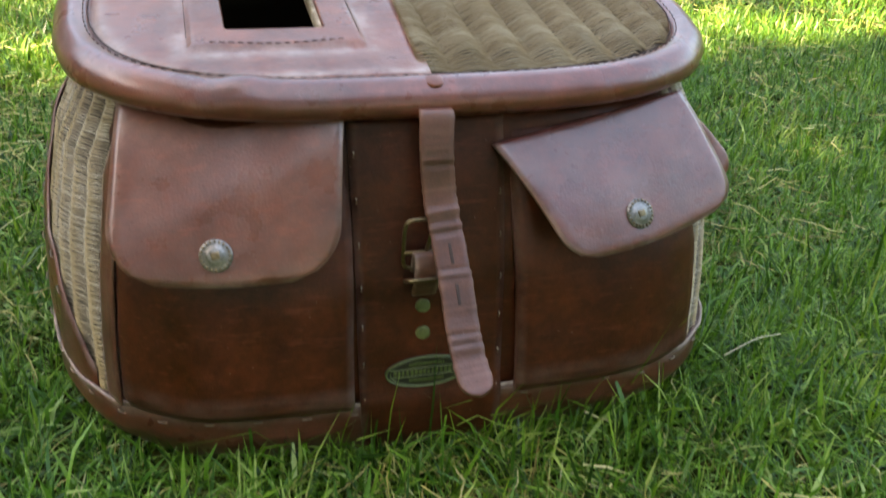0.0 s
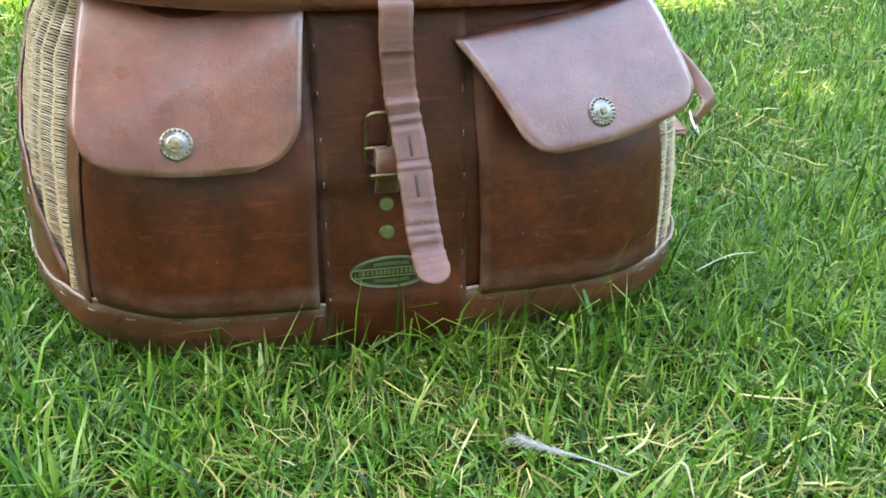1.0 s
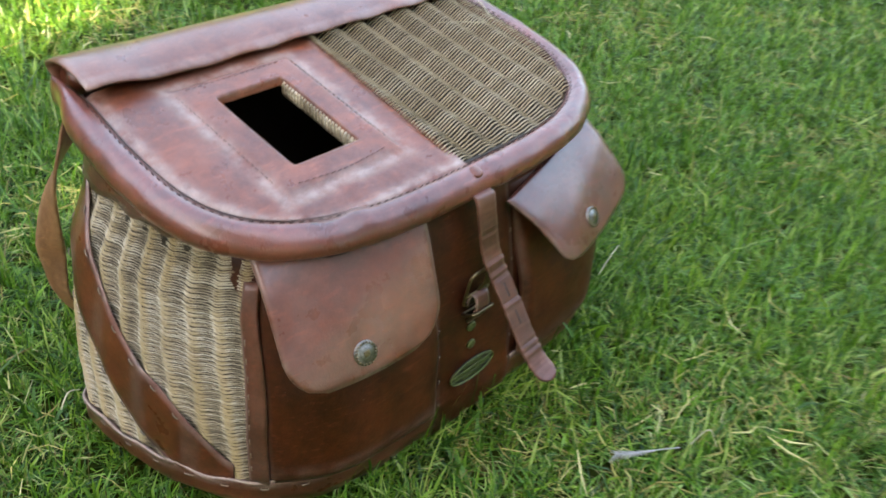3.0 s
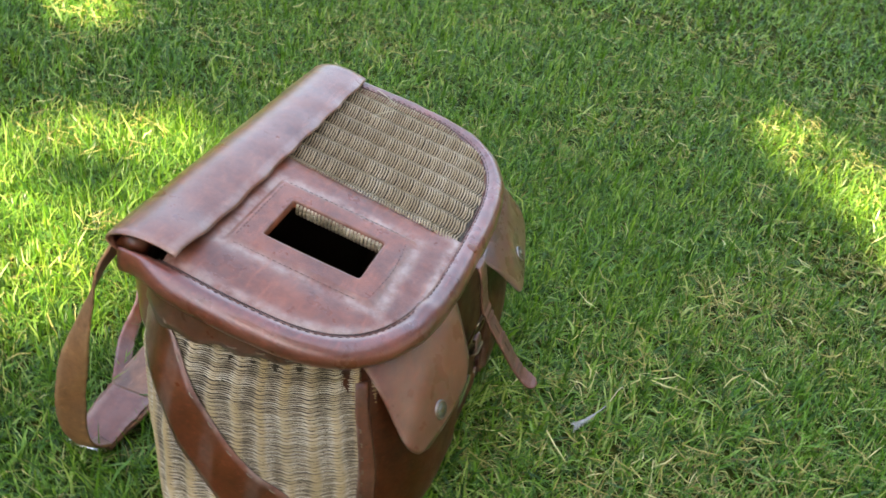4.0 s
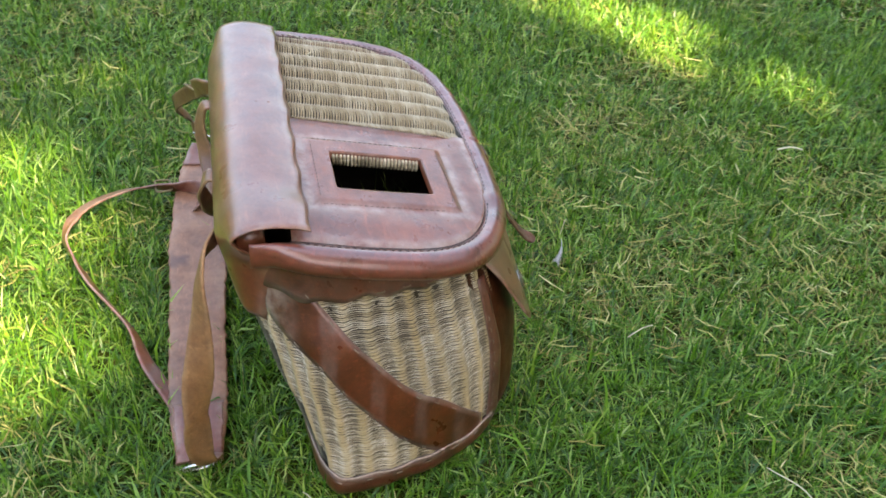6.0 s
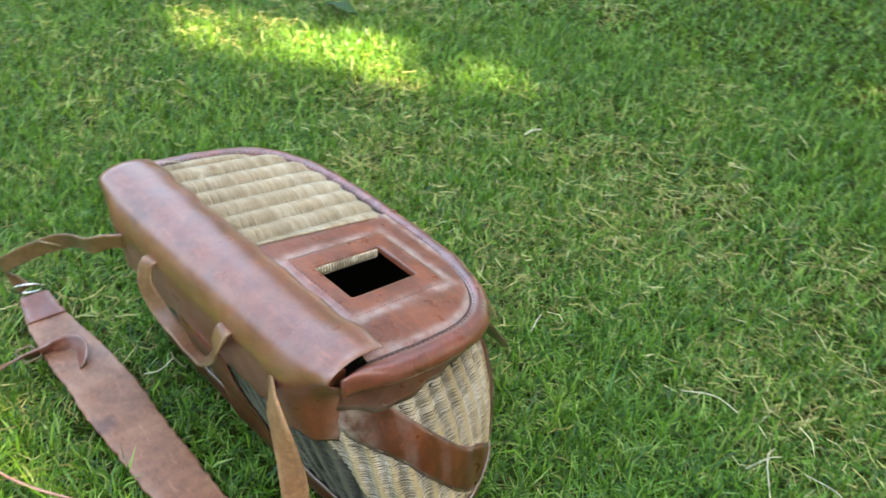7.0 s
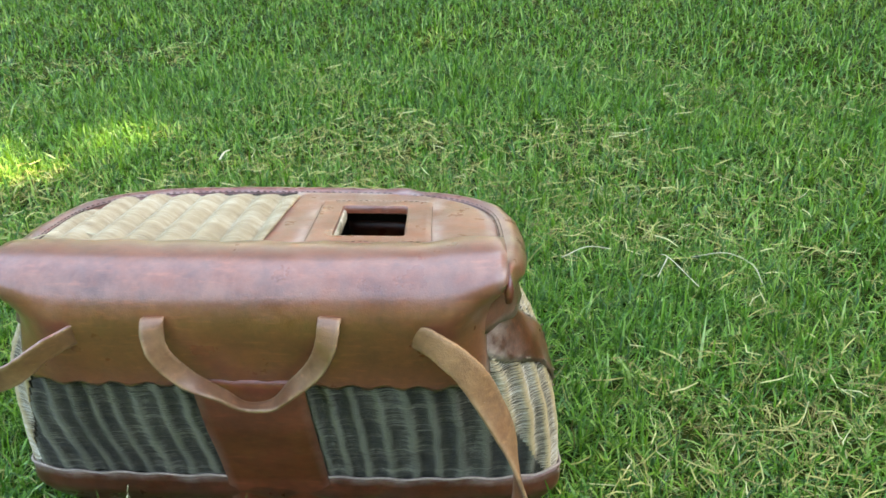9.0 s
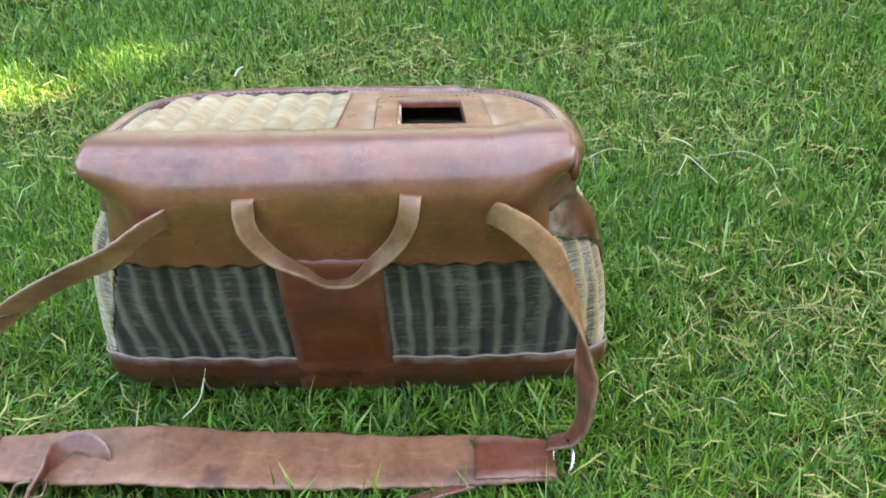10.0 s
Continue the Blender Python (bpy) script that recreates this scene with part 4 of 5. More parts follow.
part("buckle", bm, BRASS, creel, "dull brass roller buckle")
c = np.array(on_body(BX, 0.1370, 0.0120))
part("keeper_loop", squared_ring(c, 0.0125, 0.0040, -0.0070, 0.0015), BRASS, creel, "dull brass keeper loop")

# the closing strap that hangs from the lid
RIM_SLOT = ((-0.004, -0.0985, 0.2505), (0.0245, 0.0022, 0.0022))
strap_keys = [((-0.0035, -0.088, 0.2470), (1, 0.0, 0)), ((-0.0031, -0.1030, 0.2465), (1, 0.0, 0)), ((-0.0044, -0.1095, 0.2310), (1, 0.0, -0.05)), ((-0.0035, -0.1185, 0.195), (1, 0.02, 0.05)),
              ((-0.001, -0.134, 0.168), (1, 0.05, 0.10)), ((0.0, -0.150, 0.146), (1, 0.05, 0.10)), ((0.0005, -0.168, 0.121), (1, 0.08, 0.12)), ((0.0021, -0.184, 0.105), (1, 0.12, 0.16)), ((0.0037, -0.196, 0.099), (1, 0.12, 0.18))]
front_strap = part("front_strap", ribbon(strap_keys, 0.0215, 0.0030, 90, True, 0.00055, 0.05, two=True, seed=8), [STRAP_LEATHER, DARK_LEATHER], creel, "creased pale-brown closing strap hanging loose")
cs = glide([k[0] for k in strap_keys], 90)
for k, v in ((48, 0), (60, 0)):
    bm = bmesh.new()
    t = Vector(cs[k + 1] - cs[k - 1]).normalized()
    n = Vector((1, 0, 0)).cross(t)
    n = n if n.y < 0 else -n
    m = facing(Vector(cs[k]) + n * 0.0012, n, t)
    block(bm, m, 0.0022, 0.0135, 0.0012, 0.0004)
    part("slot", bm, THREAD, front_strap, "dark slit worn into the strap")

# ---- lid ----
HX, HY, HW, HH = -0.0890, 0.0350, 0.0325, 0.0490     # the opening: middle and half size


def seam_x(y):
    """The seam between leather and willow slants a little towards the hinge."""
    return 0.0095 * (y + 0.08) / 0.2


def inside_lid(x, y):
    return x <= seam_x(y) and y <= 0.135 and x > -lid_half(y) - 0.002 and y > LID_F - 0.002


def lid_skin_z(x, y):
    """The leather bellies over the ribs below and is raised round the opening."""
    d = max(abs(x - HX) - HW, abs(y - HY) - HH)
    z = lid_z(y) + 0.0035
    z += 0.0030 * smooth((0.026 - d) / 0.006)
    z += 0.0016 * math.exp(-((x + 0.170) / 0.016) ** 2) * smooth((y - LID_F - 0.03) / 0.06)
    edge = min(lid_half(y) + x if x < 0 else 1, 0.14)
    z -= 0.004 * smooth((0.012 - edge) / 0.012)
    return z


def lid_leather():
    bm = bmesh.new()
    w = wear_layer(bm)
    nth, nr = 200, 30
    rows = []
    prof = [(-1, -0.0075), (-0.6, -0.0050), (-0.25, -0.0015), (0.0, 0.0)]
    for j in range(len(prof) + nr):
        rows.append([])
    for i in range(nth):
        q = 2 * math.pi * i / nth
        c, s = math.cos(q), math.sin(q)
        k = (abs(c / HW) ** 30 + abs(s / HH) ** 30) ** (-1 / 30)
        hx, hy = HX + c * k, HY + s * k
        lo, hi = k, 0.4
        for _ in range(24):
            midr = (lo + hi) / 2
            if inside_lid(HX + c * midr, HY + s * midr):
                lo = midr
            else:
                hi = midr
        for j, (inw, dz) in enumerate(prof):
            shrink = 0.0022 * (inw + 0.25 if inw < 0 else 0.25)
            x, y = hx + c * shrink * 0.0, hy
            v = bm.verts.new((x + c * 0.0016 * (inw + 0.25) , y + s * 0.0016 * (inw + 0.25), lid_skin_z(hx, hy) + dz - 0.0015 * (inw > -0.3) * (j < 3)))
            v[w] = 0.25 * (j > 1)
            rows[j].append(v)
        for j in range(nr):
            f = (j + 1) / nr
            x, y = hx + (HX + c * lo - hx) * f, hy + (HY + s * lo - hy) * f
            v = bm.verts.new((x, y, lid_skin_z(x, y)))
            d = max(abs(x - HX) - HW, abs(y - HY) - HH)
            o = lid_half(y) + x
            oy = y - LID_F
            near = min(o, oy * 1.2)
            v[w] = min(0.85, 0.62 * math.exp(-((d - 0.029) / 0.0065) ** 2) + 0.66 * math.exp(-((near - 0.008) / 0.0060) ** 2) + 0.25 * math.exp(-((x - seam_x(y) + 0.006) / 0.004) ** 2) + 0.06)
            rows[len(prof) + j].append(v)
    grid_faces(bm, rows, closed_u=True)
    bmesh.ops.recalc_face_normals(bm, faces=bm.faces)
    up = sum((f.normal.z for f in bm.faces))
    if up < 0:
        bmesh.ops.reverse_faces(bm, faces=bm.faces)
    return bm


lid = tagged(part("lid", lid_leather(), LID_LEATHER, creel, "brown leather half of the lid, rubbed pale round its square opening"))

# the willow half of the lid
def weave_lid():
    bm = bmesh.new()
    rng = np.random.default_rng(21)
    y = LID_F + 0.008
    j = 0
    while y < 0.128:
        half = lid_half(y) - 0.004
        if half > 0.03:
            n = int(half / 0.0026)
            x = np.linspace(seam_x(y) - 0.006, half, n)
            rib = np.abs(np.cos(math.pi * (x - 0.002) / 0.0295))
            z = lid_z(y) + 0.0078 * (0.35 + 0.65 * smooth((y - LID_F - 0.006) / 0.03)) * rib ** 0.9 - 0.0015 + rng.normal(0, 0.00010, n) + rng.normal(0, 0.00006)
            z -= 0.004 * np.clip((x - half + 0.008) / 0.008, 0, 1)
            yy = y + 0.0011 * np.sin(2 * math.pi * (x - 0.002) / 0.0295) + rng.normal(0, 0.0001, n) + rng.normal(0, 0.00015)
            lean, half_w = radians(rng.normal(43, 2)), 0.00140 * rng.uniform(0.92, 1.06)
            rows = []
            for i in range(n):
                r = []
                for q in range(6):
                    cw, cn = half_w * math.cos(q * math.pi / 3), 0.0007 * math.sin(q * math.pi / 3)
                    r.append(bm.verts.new((x[i], yy[i] + cw * math.cos(lean) + cn * math.sin(lean), z[i] - cw * math.sin(lean) + cn * math.cos(lean))))
                rows.append(r)
            grid_faces(bm, rows, closed_u=True)
            bm.faces.new(rows[0][::-1])
            bm.faces.new(rows[-1])
        y += 0.0030 * rng.uniform(0.95, 1.05)
        j += 1
    return bm


ob = part("lid_weave", weave_lid(), LID_WICKER, lid, "tan split-willow weave over rounded ribs")
ob["kind"] = "stuff"
# dark sheet below the rods, coloured as the shade in their gaps
part("lid_lining", slab(lambda u, v: ((-0.004 + (lid_half(LID_F + 0.003 + 0.21 * v) - 0.001) * u), LID_F + 0.003 + 0.21 * v, lid_z(LID_F + 0.003 + 0.21 * v) - 0.003), 30, 30, 0.006, out=(0, 0, 1)), INSIDE_SHADE, lid, "dark sheet under the willow lid for the shade between rods")

# cut willow ends along one wall of the opening
for k in range(24):
    y = HY - HH + 0.004 + k * 0.0039
    x = HX + HW + 0.0006
    z = lid_skin_z(x, y)
    part("willow_end", tube(bmesh.new(), [(x, y, z - 0.004), (x - 0.0018, y, z - 0.006), (x - 0.0020, y, z - 0.013), (x, y, z - 0.016)], 0.0017, 6), WICKER, lid)


# rim
def rim():
    bm = bmesh.new()
    w = wear_layer(bm)
    n = 220
    o = lid_outline(n)
    t = np.gradient(o, axis=0)
    t /= np.linalg.norm(t, axis=1, keepdims=True)
    out = np.stack([t[:, 1], -t[:, 0]], 1)
    if out[n // 2, 1] > 0:
        out = -out
    prof = [(-0.004, 0.0020), (0.000, 0.0030), (0.006, 0.0052), (0.013, 0.0030), (0.0185, -0.0030), (0.0212, -0.0090), (0.0202, -0.0150), (0.0155, -0.0190), (0.008, -0.0210), (-0.002, -0.0205), (-0.006, -0.012)]
    rows = []
    for d, dz in prof:
        r = []
        for i in range(n):
            q = i / n
            dent = 0.0022 * math.exp(-((q - 0.36) / 0.012) ** 2) - 0.0016 * math.exp(-((q - 0.335) / 0.014) ** 2)
            wob = 0.0003 * math.sin(q * 60) + 0.0003 * math.sin(q * 131 + 2)
            thin = 0.25 + 0.75 * smooth(min(i, n - 1 - i) / 16)
            x, y = o[i] + out[i] * (d * thin * (1 + 0.008 * math.sin(q * 37)) + wob * (d > 0))
            v = bm.verts.new((x, y, lid_z(min(o[i, 1], 0.15)) + dz  + (dent if dz > -0.01 else 0) + 0.3 * wob))
            v[w] = 0.35 * (0 <= d <= 0.004 and dz > 0) + 0.05
            r.append(v)
        rows.append(r)
    grid_faces(bm, rows, closed_v=True)
    bm.faces.new([r[0] for r in rows])
    bm.faces.new([r[-1] for r in rows][::-1])
    bmesh.ops.recalc_face_normals(bm, faces=bm.faces)
    return bm


rim_part = part("rim", rim(), RIM_LEATHER, creel, "padded rolled leather rim")
bm = bmesh.new()
o = lid_outline(240)
for i in range(14, 226, 2):
    p, q = o[i], o[i + 1]
    tube(bm, [(p[0], p[1], lid_z(p[1]) + 0.0034), (q[0], q[1], lid_z(q[1]) + 0.0036)], 0.00045, 4)
part("stitching", bm, THREAD, rim_part, "dark waxed stitches")["kind"] = "stuff"
bm = bmesh.new()
tube(bm, [(p[0] * 0.985, p[1] + (0.0025 if p[1] < 0 else 0), lid_z(p[1]) + 0.0030) for p in o[10:232]], 0.0005, 5)
part("seam_line", bm, THREAD, rim_part, "dark seam along the rim")
bm = bmesh.new()
lathe(bm, [(0.0062, -0.001), (0.0062, 0.0005), (0.0048, 0.0014), (0.0, 0.0018)], facing((-0.0015, -0.0905, lid_z(-0.0905) + 0.0045), (0, -0.35, 1), (0, 1, 0)), 24)
part("rivet", bm, LID_LEATHER, rim_part, "leather-covered flat rivet")
bm = bmesh.new()
block(bm, facing(RIM_SLOT[0], (0, -1, 0)), *RIM_SLOT[1], 0.0005)
part("slot", bm, THREAD, rim_part, "dark slot in the rim")
# stitches round the opening
bm = bmesh.new()
d = 0.0245
x0, x1, y0, y1 = HX - HW - d, HX + HW + d * 0.9, HY - HH - 0.018, HY + HH + 0.018
lines = [((x0, y0 + 0.012), (x0, y1)), ((x1, y0 + 0.012), (x1, y1)), ((x0 + 0.014, y0), (x1 - 0.010, y0)), ((x0 + 0.01, y1), (x1 - 0.01, y1))]
for (ax, ay), (bx, by) in lines:
    m = max(1, int(math.hypot(bx - ax, by - ay) / 0.0055))
    for k in range(m):
        f, g = k / m, (k + 0.62) / m
        sag = lambda h: 0.0035 * math.sin(math.pi * h) * (-1 if ay == by and ay < HY else 0)
        p, q = (ax + (bx - ax) * f, ay + (by - ay) * f + sag(f)), (ax + (bx - ax) * g, ay + (by - ay) * g + sag(g))
        tube(bm, [(*p, lid_skin_z(*p) + 0.0003), (*q, lid_skin_z(*q) + 0.0002)], 0.00030, 4)
part("stitching", bm, THREAD, lid, "stitches round the opening")["kind"] = "stuff"

# ---- hinge leather that rolls over the back ----
HINGE = [(0.118, 0.3085), (0.128, 0.3125), (0.145, 0.3170), (0.165, 0.3180), (0.183, 0.3125), (0.1960, 0.2995), (0.2010, 0.2840), (0.1990, 0.2660), (0.1950, 0.2480), (0.1910, 0.2280), (0.1850, 0.2030)]
def back_y(z):
    return lerp_key(BACK, z)


HC = glide([(0, *p) for p in HINGE], 40)[:, 1:]


def hinge_fn(u, v):
    x = -0.207 + 0.420 * u
    i = v * 40
    k = min(int(i), 39)
    y, z = HC[k] + (HC[k + 1] - HC[k]) * (i - k)
    y -= 0.0010 * math.sin(2 * math.pi * x / 0.058 + 0.6) * (1 - v) ** 4
    z += 0.0022 * math.sin(2 * math.pi * x / 0.030) * smooth((v - 0.85) / 0.15) - 0.002 * math.sin(x * 9) * v * (1 - v) * 4
    z += 0.0010 * math.sin(2 * math.pi * x / 0.058 + 2.0) * (1 - v) ** 14
    ends = smooth((abs(x + 0.003) - 0.155) / 0.058)
    w_in = smooth((v - 0.36) / 0.36) * ends
    a_z = lerp_key(HALF, z) + 0.004
    hug = MID + (back_y(z) - MID) * max(0.0, 1 - min(1, abs(x / a_z)) ** 4.5) ** (1 / (BACK_M if x < 0 else BACK_P)) + 0.0085
    y += (hug - y) * w_in
    z += 0.008 * smooth((-x - 0.12) / 0.08) * (1 - v) ** 3
    x *= 1 - (0.05 if x < 0 else 0.01) * smooth((v - 0.35) / 0.4)
    return (x, y, z)


hinge = part("hinge_leather", slab(hinge_fn, 70, 44, 0.0032, lambda u, v: 0.25 * (v < 0.05) + 0.12 * math.exp(-((v - 0.4) / 0.2) ** 2) + 0.25 * (u < 0.02), out=(0, 0.6, 0.8)), HINGE_LEATHER, creel, "wide brown leather hinge rolled over the back")
bm = bmesh.new()
tube(bm, [(-0.198 + 0.01357 * i, 0.170, 0.2985) for i in range(31)], 0.0125, 14)
part("roll_core", bm, LEATHER, hinge, "rolled leather core inside the hinge")
# strip down the middle of the back
part("back_panel", slab(lambda u, v: (-0.040 + 0.100 * u + 0.004 * (v - 0.5) * (2 * u - 1), back_y(0.212 - 0.225 * v) + 0.0068 + 0.0006 * math.sin(v * 9), 0.212 - 0.225 * v), 10, 24, 0.003,
     lambda u, v: 0.2 * (abs(u - 0.5) > 0.46), out=(0, 1, 0)), RED_LEATHER, creel, "red-brown leather strip down the back")
# ---- carrying handle ----
handle_keys = [((0.073, 0.190, 0.275), (1, 0, 0)), ((0.073, 0.2040, 0.2825), (1, 0, 0)), ((0.072, 0.2120, 0.2650), (0.95, 0.2, 0)), ((0.055, 0.2095, 0.232), (0.5, 0.85, -0.05)), ((0.028, 0.2030, 0.2085), (0.25, 0.9, 0.3)), ((0.010, 0.1985, 0.1930), (0.05, 0.95, 0.25)),
               ((-0.009, 0.1985, 0.1945), (-0.15, 1.0, 0.0)), ((-0.031, 0.2040, 0.216), (-0.5, 0.7, -0.4)), ((-0.055, 0.2095, 0.245), (-0.85, 0.25, -0.3)), ((-0.065, 0.2120, 0.270), (-1, 0, 0)), ((-0.067, 0.2040, 0.2845), (-1, 0, 0)), ((-0.067, 0.190, 0.277), (-1, 0, 0))]
part("handle", ribbon(handle_keys, 0.0185, 0.0032, 90, wear=0.15, two=True, seed=5, widths=[(0, 1), (0.35, 0.92), (0.5, 0.78), (0.65, 0.92), (1, 1)]), [TAN_LEATHER, TAN_LEATHER], creel, "drooping tan leather carrying handle")
for x, z, s in ((0.073, 0.2790, 1), (-0.067, 0.2810, 1)):
    bm = bmesh.new()
    block(bm, facing((x, 0.1985, z + 0.002), (0, 1, 0.15)), 0.026, 0.006, 0.0016, 0.0006)
    part("slot", bm, THREAD, hinge, "dark slot in the leather")
for x in (-0.142, 0.149):
    bm = bmesh.new()
    block(bm, facing((x, 0.1925, 0.2620), (-0.15 if x < 0 else 0.15, 1, 0.15)) @ pose(0, 0, 0, 0, 0, 0), 0.007, 0.026, 0.0016, 0.0006)
    part("slot", bm, THREAD, hinge, "dark slot in the leather")

# ---- shoulder strap ----
left_keys = [((-0.131, 0.1960, 0.2660), (-0.05, 0.05, 1)), ((-0.143, 0.2035, 0.2650), (-0.2, 0.0, 1)), ((-0.1542, 0.2110, 0.2620), (-0.45, -0.2, 0.9)), ((-0.1742, 0.2175, 0.2480), (-0.62, -0.33, 0.65)), ((-0.195, 0.2200, 0.2150), (-0.45, -0.80, 0.35)), ((-0.211, 0.2235, 0.1800), (0.05, -0.98, 0.12)), ((-0.22, 0.2290, 0.1400), (0.50, -0.86, 0.03)),
             ((-0.225, 0.2330, 0.0900), (0.66, -0.75, 0)), ((-0.224, 0.2320, 0.0500), (0.60, -0.80, 0.0)), ((-0.214, 0.2270, 0.0240), (0.15, -0.80, 0.5)), ((-0.195, 0.2220, 0.0130), (0.0, -1, -0.1))]
shoulder = part("shoulder_strap", ribbon(left_keys, 0.0245, 0.0032, 80, wear=0.12, two=True, cup=0.0008, seed=12, widths=[(0, 0.95), (0.3, 1.0), (0.5, 1.18), (0.8, 1.12), (0.88, 0.85), (0.94, 0.7), (1, 0.8)]), [SUEDE, PALE_LEATHER, RED_LEATHER], creel, "tan leather shoulder strap trailing on the grass")
for f in shoulder.data.polygons:
    if f.center.z + 0.012 * math.sin(f.center.y * 300) < 0.165 and f.material_index == 1:
        f.material_index = 2
right_keys = [((0.140, 0.1950, 0.2640), (-0.1, 0.1, 1)), ((0.150, 0.2045, 0.2625), (-0.1, 0.28, 1)), ((0.162, 0.2110, 0.2570), (0, 0.2, 1)), ((0.187, 0.2190, 0.2400), (0.10, 0.35, 0.9)), ((0.228, 0.2150, 0.2190), (0.32, 0.30, 0.85)), ((0.280, 0.2140, 0.1890), (0.48, 0.22, 0.8)),
              ((0.328, 0.2350, 0.1550), (0.45, 0.28, 0.75)), ((0.385, 0.2580, 0.1060), (0.35, 0.3, 0.8)), ((0.430, 0.2520, 0.0680), (0.5, 0.2, 0.7)), ((0.450, 0.2400, 0.0400), (0.8, 0.2, 0.4)), ((0.430, 0.2280, 0.0160), (0.7, 0.5, 0.2))]
part("strap_end", ribbon(right_keys, 0.0215, 0.0032, 90, wear=0.12, two=True, cup=0.0008, seed=14), [RED_LEATHER, TAN_LEATHER], shoulder, "tan strap twisting down to the ring")
pad_keys = [((-0.198, 0.238, 0.006), (0.1, 1, 0)), ((-0.150, 0.238, 0.009), (0, 1, 0)), ((-0.060, 0.2385, 0.008), (0, 1, 0.04)), ((0.040, 0.2375, 0.010), (0, 1, 0.02)), ((0.120, 0.2355, 0.011), (0, 1, -0.05)), ((0.200, 0.2330, 0.016), (0, 1, 0.05)),
            ((0.280, 0.2320, 0.012), (0.05, 1, 0)), ((0.360, 0.2300, 0.011), (0.1, 1, 0)), ((0.410, 0.2240, 0.014), (0.25, 1, 0))]
pad = part("shoulder_pad", ribbon(pad_keys, 0.066, 0.0050, 90, wear=0.10, seed=17, widths=[(0, 0.72), (0.09, 0.95), (0.2, 1.0), (0.45, 1.08), (0.58, 1.22), (0.68, 1.12), (0.75, 1.12), (0.9, 0.85), (1, 0.62)]), PAD_LEATHER, creel, "broad faded leather shoulder pad")
for keys, wd in (([((-0.199, 0.238, 0.0095), (0.1, 1, 0)), ((-0.160, 0.238, 0.0128), (0, 1, 0)), ((-0.122, 0.2383, 0.0126), (0, 1, 0.02))], 0.056), ([((0.356, 0.2302, 0.0150), (0.1, 1, 0)), ((0.385, 0.2275, 0.0165), (0.15, 1, 0)), ((0.411, 0.2238, 0.0178), (0.25, 1, 0))], 0.046)):
    part("end_tab", ribbon(keys, wd, 0.0028, 16, wear=0.08, widths=[(0, 0.85), (1, 1.0)] if wd > 0.05 else [(0, 1.1), (1, 0.8)]), RED_LEATHER, pad, "smooth red-brown leather end tab")
for c, rz in (((-0.208, 0.237, 0.012), 10), ((0.428, 0.2250, 0.017), -25)):
    bm = bmesh.new()
    m = pose(*c, 62, 0, 90 + rz)
    tube(bm, [m @ Vector((0.021 * math.cos(q), 0.015 * math.sin(q), 0)) for q in np.linspace(0, 2 * math.pi, 40, endpoint=False)], 0.0018, 8, closed=True)
    part("ring", bm, STEEL, pad, "nickel-plated wire ring")
# adjusting buckle and thin strap
thin_keys = [((-0.120, 0.258, 0.004), (0.5, 1, 0.1)), ((-0.055, 0.294, 0.012), (0.4, 0.7, 0.3)), ((0.005, 0.316, 0.016), (0.4, 0.8, 0.35)), ((0.042, 0.338, 0.017), (0.4, 0.8, 0.45)), ((0.084, 0.364, 0.018), (0.4, 0.7, 0.55)), ((0.138, 0.390, 0.020), (0.35, 0.55, 0.65)),
             ((0.187, 0.407, 0.020), (0.1, 0.5, 0.75)), ((0.238, 0.398, 0.020), (-0.25, 0.35, 0.8)), ((0.275, 0.368, 0.018), (-0.6, 0.1, 0.6)), ((0.292, 0.328, 0.020), (-0.8, -0.3, 0.4)), ((0.294, 0.298, 0.021), (-1, -0.1, 0.2)), ((0.290, 0.270, 0.021), (-1, 0, 0.1)),
             ((0.286, 0.246, 0.023), (-1, 0.1, 0.15)), ((0.277, 0.229, 0.026), (-0.8, -0.4, 0.4)), ((0.262, 0.225, 0.026), (-0.3, -0.7, 0.6)), ((0.247, 0.231, 0.022), (0.2, -0.7, 0.65)), ((0.234, 0.242, 0.015), (0.4, -0.6, 0.6))]
thin = part("adjusting_strap", ribbon(thin_keys, 0.0205, 0.0030, 130, True, wear=0.12, two=True, seed=19), [RED_LEATHER, TAN_LEATHER], creel, "narrow orange-brown adjusting strap looped on the grass")
bm = bmesh.new()
m = pose(0.292, 0.283, 0.0235, 4, 0, 8)
pts = []
for q in np.linspace(0, 2 * math.pi, 40, endpoint=False):
    k = (abs(math.cos(q)) ** 7 + abs(math.sin(q)) ** 7) ** (-1 / 7)
    pts.append(m @ Vector((0.0145 * math.cos(q) * k, 0.011 * math.sin(q) * k, 0)))
tube(bm, pts, 0.0016, 8, closed=True)
tube(bm, [m @ Vector((0, 0.011, 0.001)), m @ Vector((0, -0.011, 0.003))], 0.0012, 6)
part("strap_buckle", bm, BRASS, thin, "small dull brass buckle")
# keeper and buckle half way along the far strap end
bm = bmesh.new()
m = pose(0.300, 0.222, 0.175, 35, -20, 60)
pts = []
for q in np.linspace(0, 2 * math.pi, 40, endpoint=False):
    k = (abs(math.cos(q)) ** 6 + abs(math.sin(q)) ** 6) ** (-1 / 6)
    pts.append(m @ Vector((0.016 * math.cos(q) * k, 0.012 * math.sin(q) * k, 0)))
tube(bm, pts, 0.0017, 8, closed=True)
part("strap_buckle", bm, BRASS, shoulder, "dark tarnished buckle")


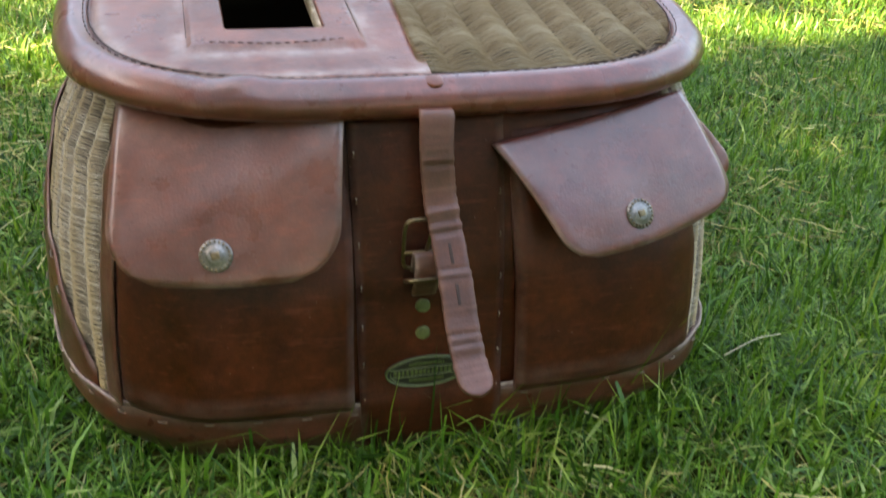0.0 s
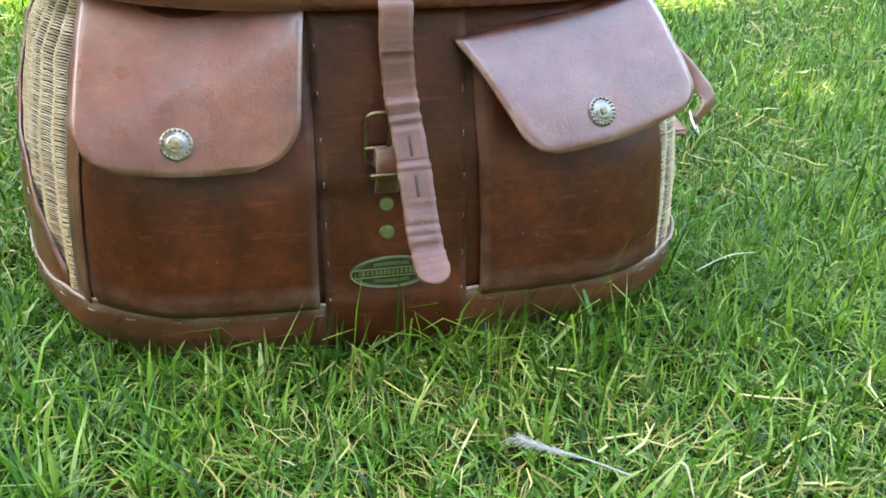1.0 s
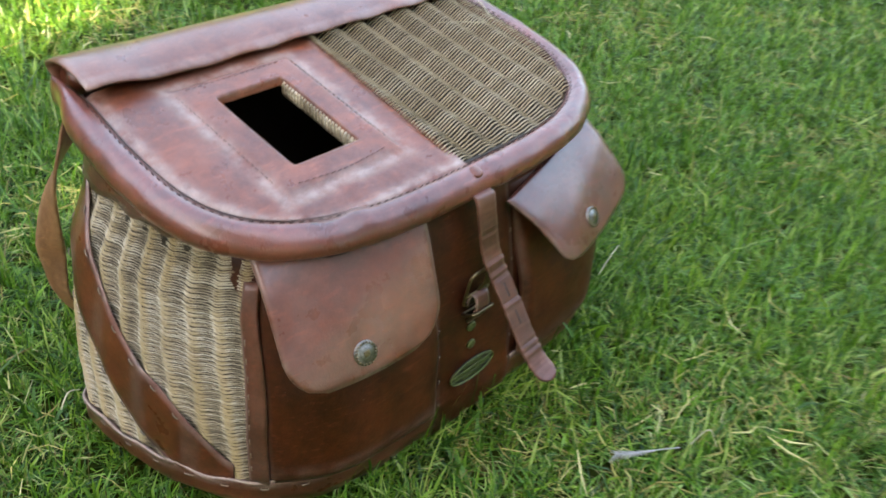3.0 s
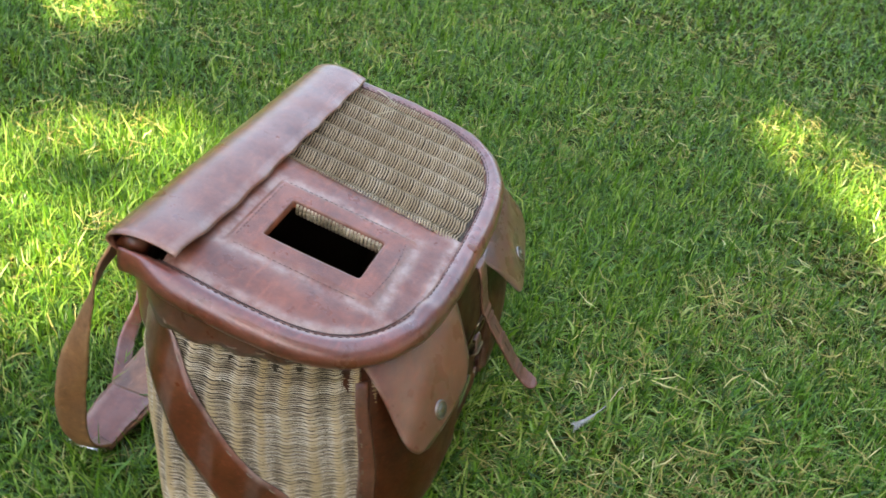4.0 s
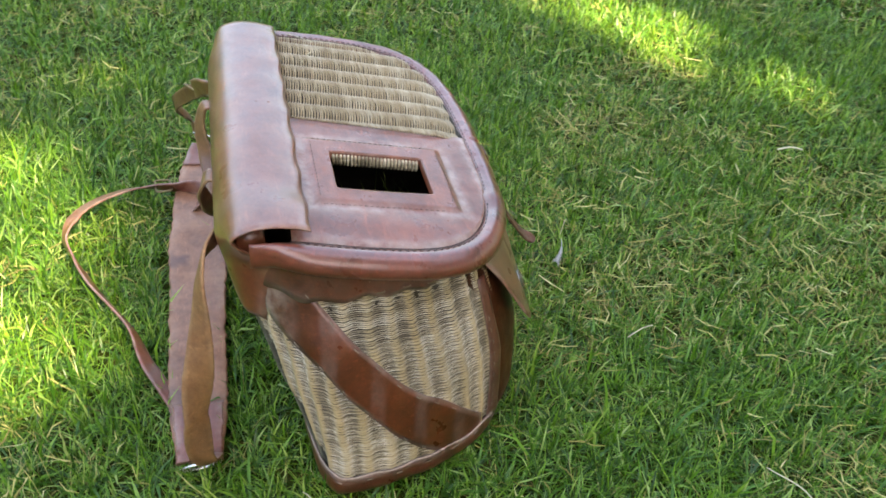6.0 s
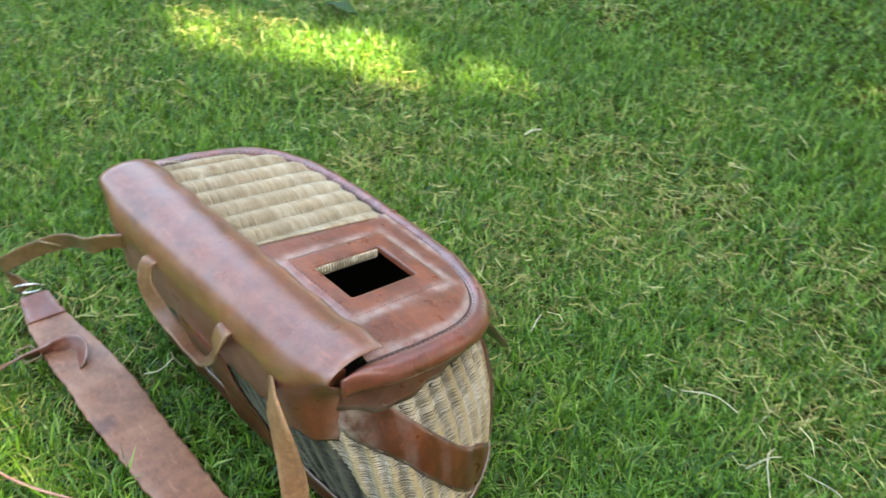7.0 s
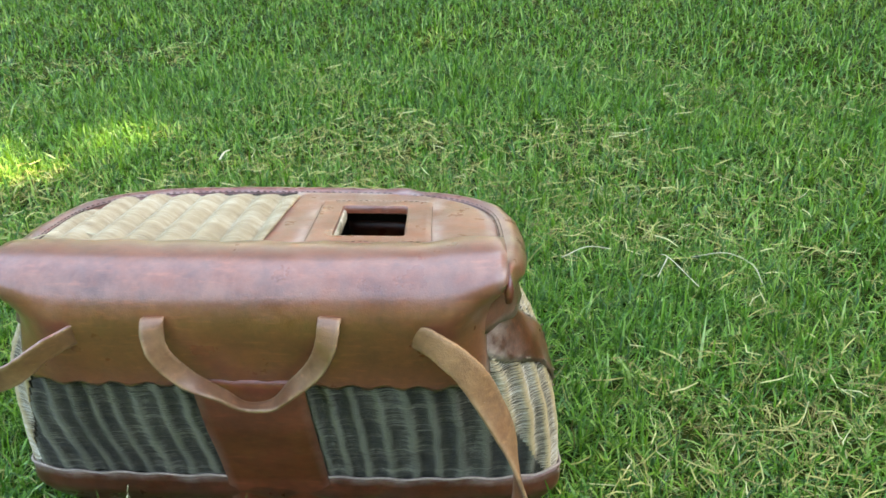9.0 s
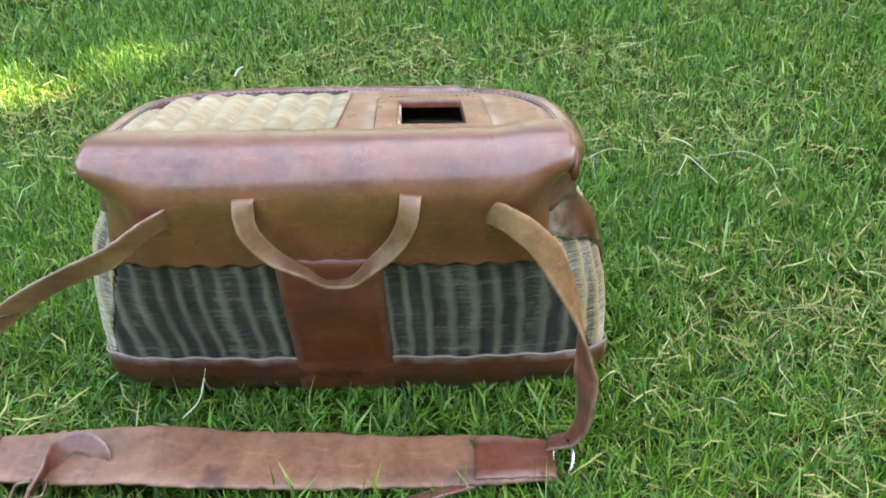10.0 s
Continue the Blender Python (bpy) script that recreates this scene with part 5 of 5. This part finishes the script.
# the old basket stands out of square: its front has shifted towards +x
def skew(thing):
    for ob in thing.children_recursive:
        if ob.type == "MESH":
            co = np.empty(len(ob.data.vertices) * 3)
            ob.data.vertices.foreach_get("co", co)
            co = co.reshape(-1, 3)
            deep = ob.matrix_basis.translation.y
            co[:, 0] += 0.04 * (0.10 - np.clip(co[:, 1] + deep, -0.25, 0.2))
            ob.data.vertices.foreach_set("co", co.ravel())
            ob.data.update()


skew(creel)


# ---- dry stalks and clippings on the lawn ----
def stalk(points, r, name="dry_stalk", label="pale dry grass stalk lying on the lawn"):
    bm = bmesh.new()
    p = glide(points, 16)
    tube(bm, p, r, 5, flat=0.5)
    tagged(part(name, bm, STRAW), label, "dry grass", group="dry stalks on the lawn")


for points in ([(0.220, 0.120, 0.3035), (0.214, 0.098, 0.3020), (0.204, 0.072, 0.2960)], [(0.192, 0.069, 0.2955), (0.168, 0.081, 0.2975), (0.145, 0.091, 0.2985)]):
    stalk(points, 0.0007, "dry_straw", "thin pale straw lying on the willow lid")
stalk([(-0.310, -0.377, 0.012), (-0.354, -0.400, 0.018), (-0.389, -0.403, 0.012)], 0.0010)
stalk([(-0.445, -0.320, 0.010), (-0.460, -0.338, 0.030), (-0.468, -0.372, 0.014)], 0.0009)
stalk([(-0.456, -0.380, 0.014), (-0.460, -0.338, 0.034), (-0.497, -0.288, 0.012)], 0.0009)
stalk([(-0.505, -0.368, 0.016), (-0.555, -0.356, 0.028), (-0.586, -0.330, 0.020), (-0.590, -0.300, 0.010)], 0.0008)
stalk([(-0.077, -0.342, 0.018), (-0.084, -0.324, 0.022), (-0.092, -0.300, 0.016)], 0.0009)
stalk([(0.341, -0.063, 0.022), (0.310, -0.072, 0.026), (0.276, -0.080, 0.018)], 0.0007)
stalk([(0.330, -0.780, 0.016), (0.326, -0.800, 0.022), (0.322, -0.826, 0.018)], 0.0026, "dry_leaf", "small pale dry leaf lying on the lawn")
stalk([(0.140, -0.290, 0.006), (0.150, -0.300, 0.030), (0.155, -0.310, 0.012)], 0.0008)
stalk([(-0.254, 0.135, 0.010), (-0.266, 0.130, 0.018), (-0.278, 0.122, 0.010)], 0.0009)
stalk([(0.170, 0.128, 0.006), (0.166, 0.146, 0.040), (0.160, 0.152, 0.058)], 0.0010)
stalk([(0.166, 0.146, 0.040), (0.170, 0.166, 0.026), (0.184, 0.182, 0.018)], 0.0011)


def feather(points, half):
    """A small downy feather: a curved quill with loose barbs of different lengths."""
    thing = tagged(new("feather"), "small white feather lying in the grass", "feather")
    p = glide(points, 30)
    part("quill", tube(bmesh.new(), p, np.linspace(0.0003, 0.0006, 31), 5), DOWN, thing)
    rng = np.random.default_rng(6)
    bm = bmesh.new()
    t = np.gradient(p, axis=0)
    t /= np.linalg.norm(t, axis=1, keepdims=True)
    side = np.cross(t, (0, 0, 1))
    for i in range(0, 17):
        for k in (-1, 1):
            for q in range(5):
                long = half * (1 - i / 20) * rng.uniform(0.5, 1.2) * (1.0 if k > 0 else 0.6)
                o = p[i] + (p[i + 1] - p[i]) * q / 5
                way = side[i] * k - t[i] * rng.uniform(0.8, 1.6) + np.array((0, 0, rng.normal(0.05, 0.2)))
                way /= np.linalg.norm(way)
                tip = o + way * long - np.array((0, 0, long * 0.15))
                tube(bm, [o, (o + tip) / 2 + np.array((0, 0, long * 0.12)), tip], 0.00024, 3)
    part("vane", bm, DOWN, thing)


feather([(0.064, -0.254, 0.022), (0.080, -0.266, 0.022), (0.100, -0.277, 0.020), (0.126, -0.287, 0.012)], 0.011)


def weed_leaf(place, heading, length, half):
    """A broad leaf with a sunken midrib and wavy edges."""
    bm = bmesh.new()
    m = pose(*place, 0, 0, heading)
    rows = []
    for i in range(15):
        f = i / 14
        wide = half * math.sin(math.pi * min(1, f * 0.97 + 0.03)) ** 0.7
        rows.append([bm.verts.new(m @ Vector((length * f, wide * k, 0.012 * math.sin(math.pi * f) + 0.006 * abs(k) + 0.003 * math.sin(9 * f + 4 * k) * abs(k)))) for k in (-1, -0.66, -0.33, 0, 0.33, 0.66, 1)])
    grid_faces(bm, rows)
    tagged(part("weed_leaf", bm, GREEN_LEAF), "broad dark green leaf of a weed in the lawn", "leaf")


weed_leaf((1.17, -0.905, 0.010), 12, -0.11, 0.026)
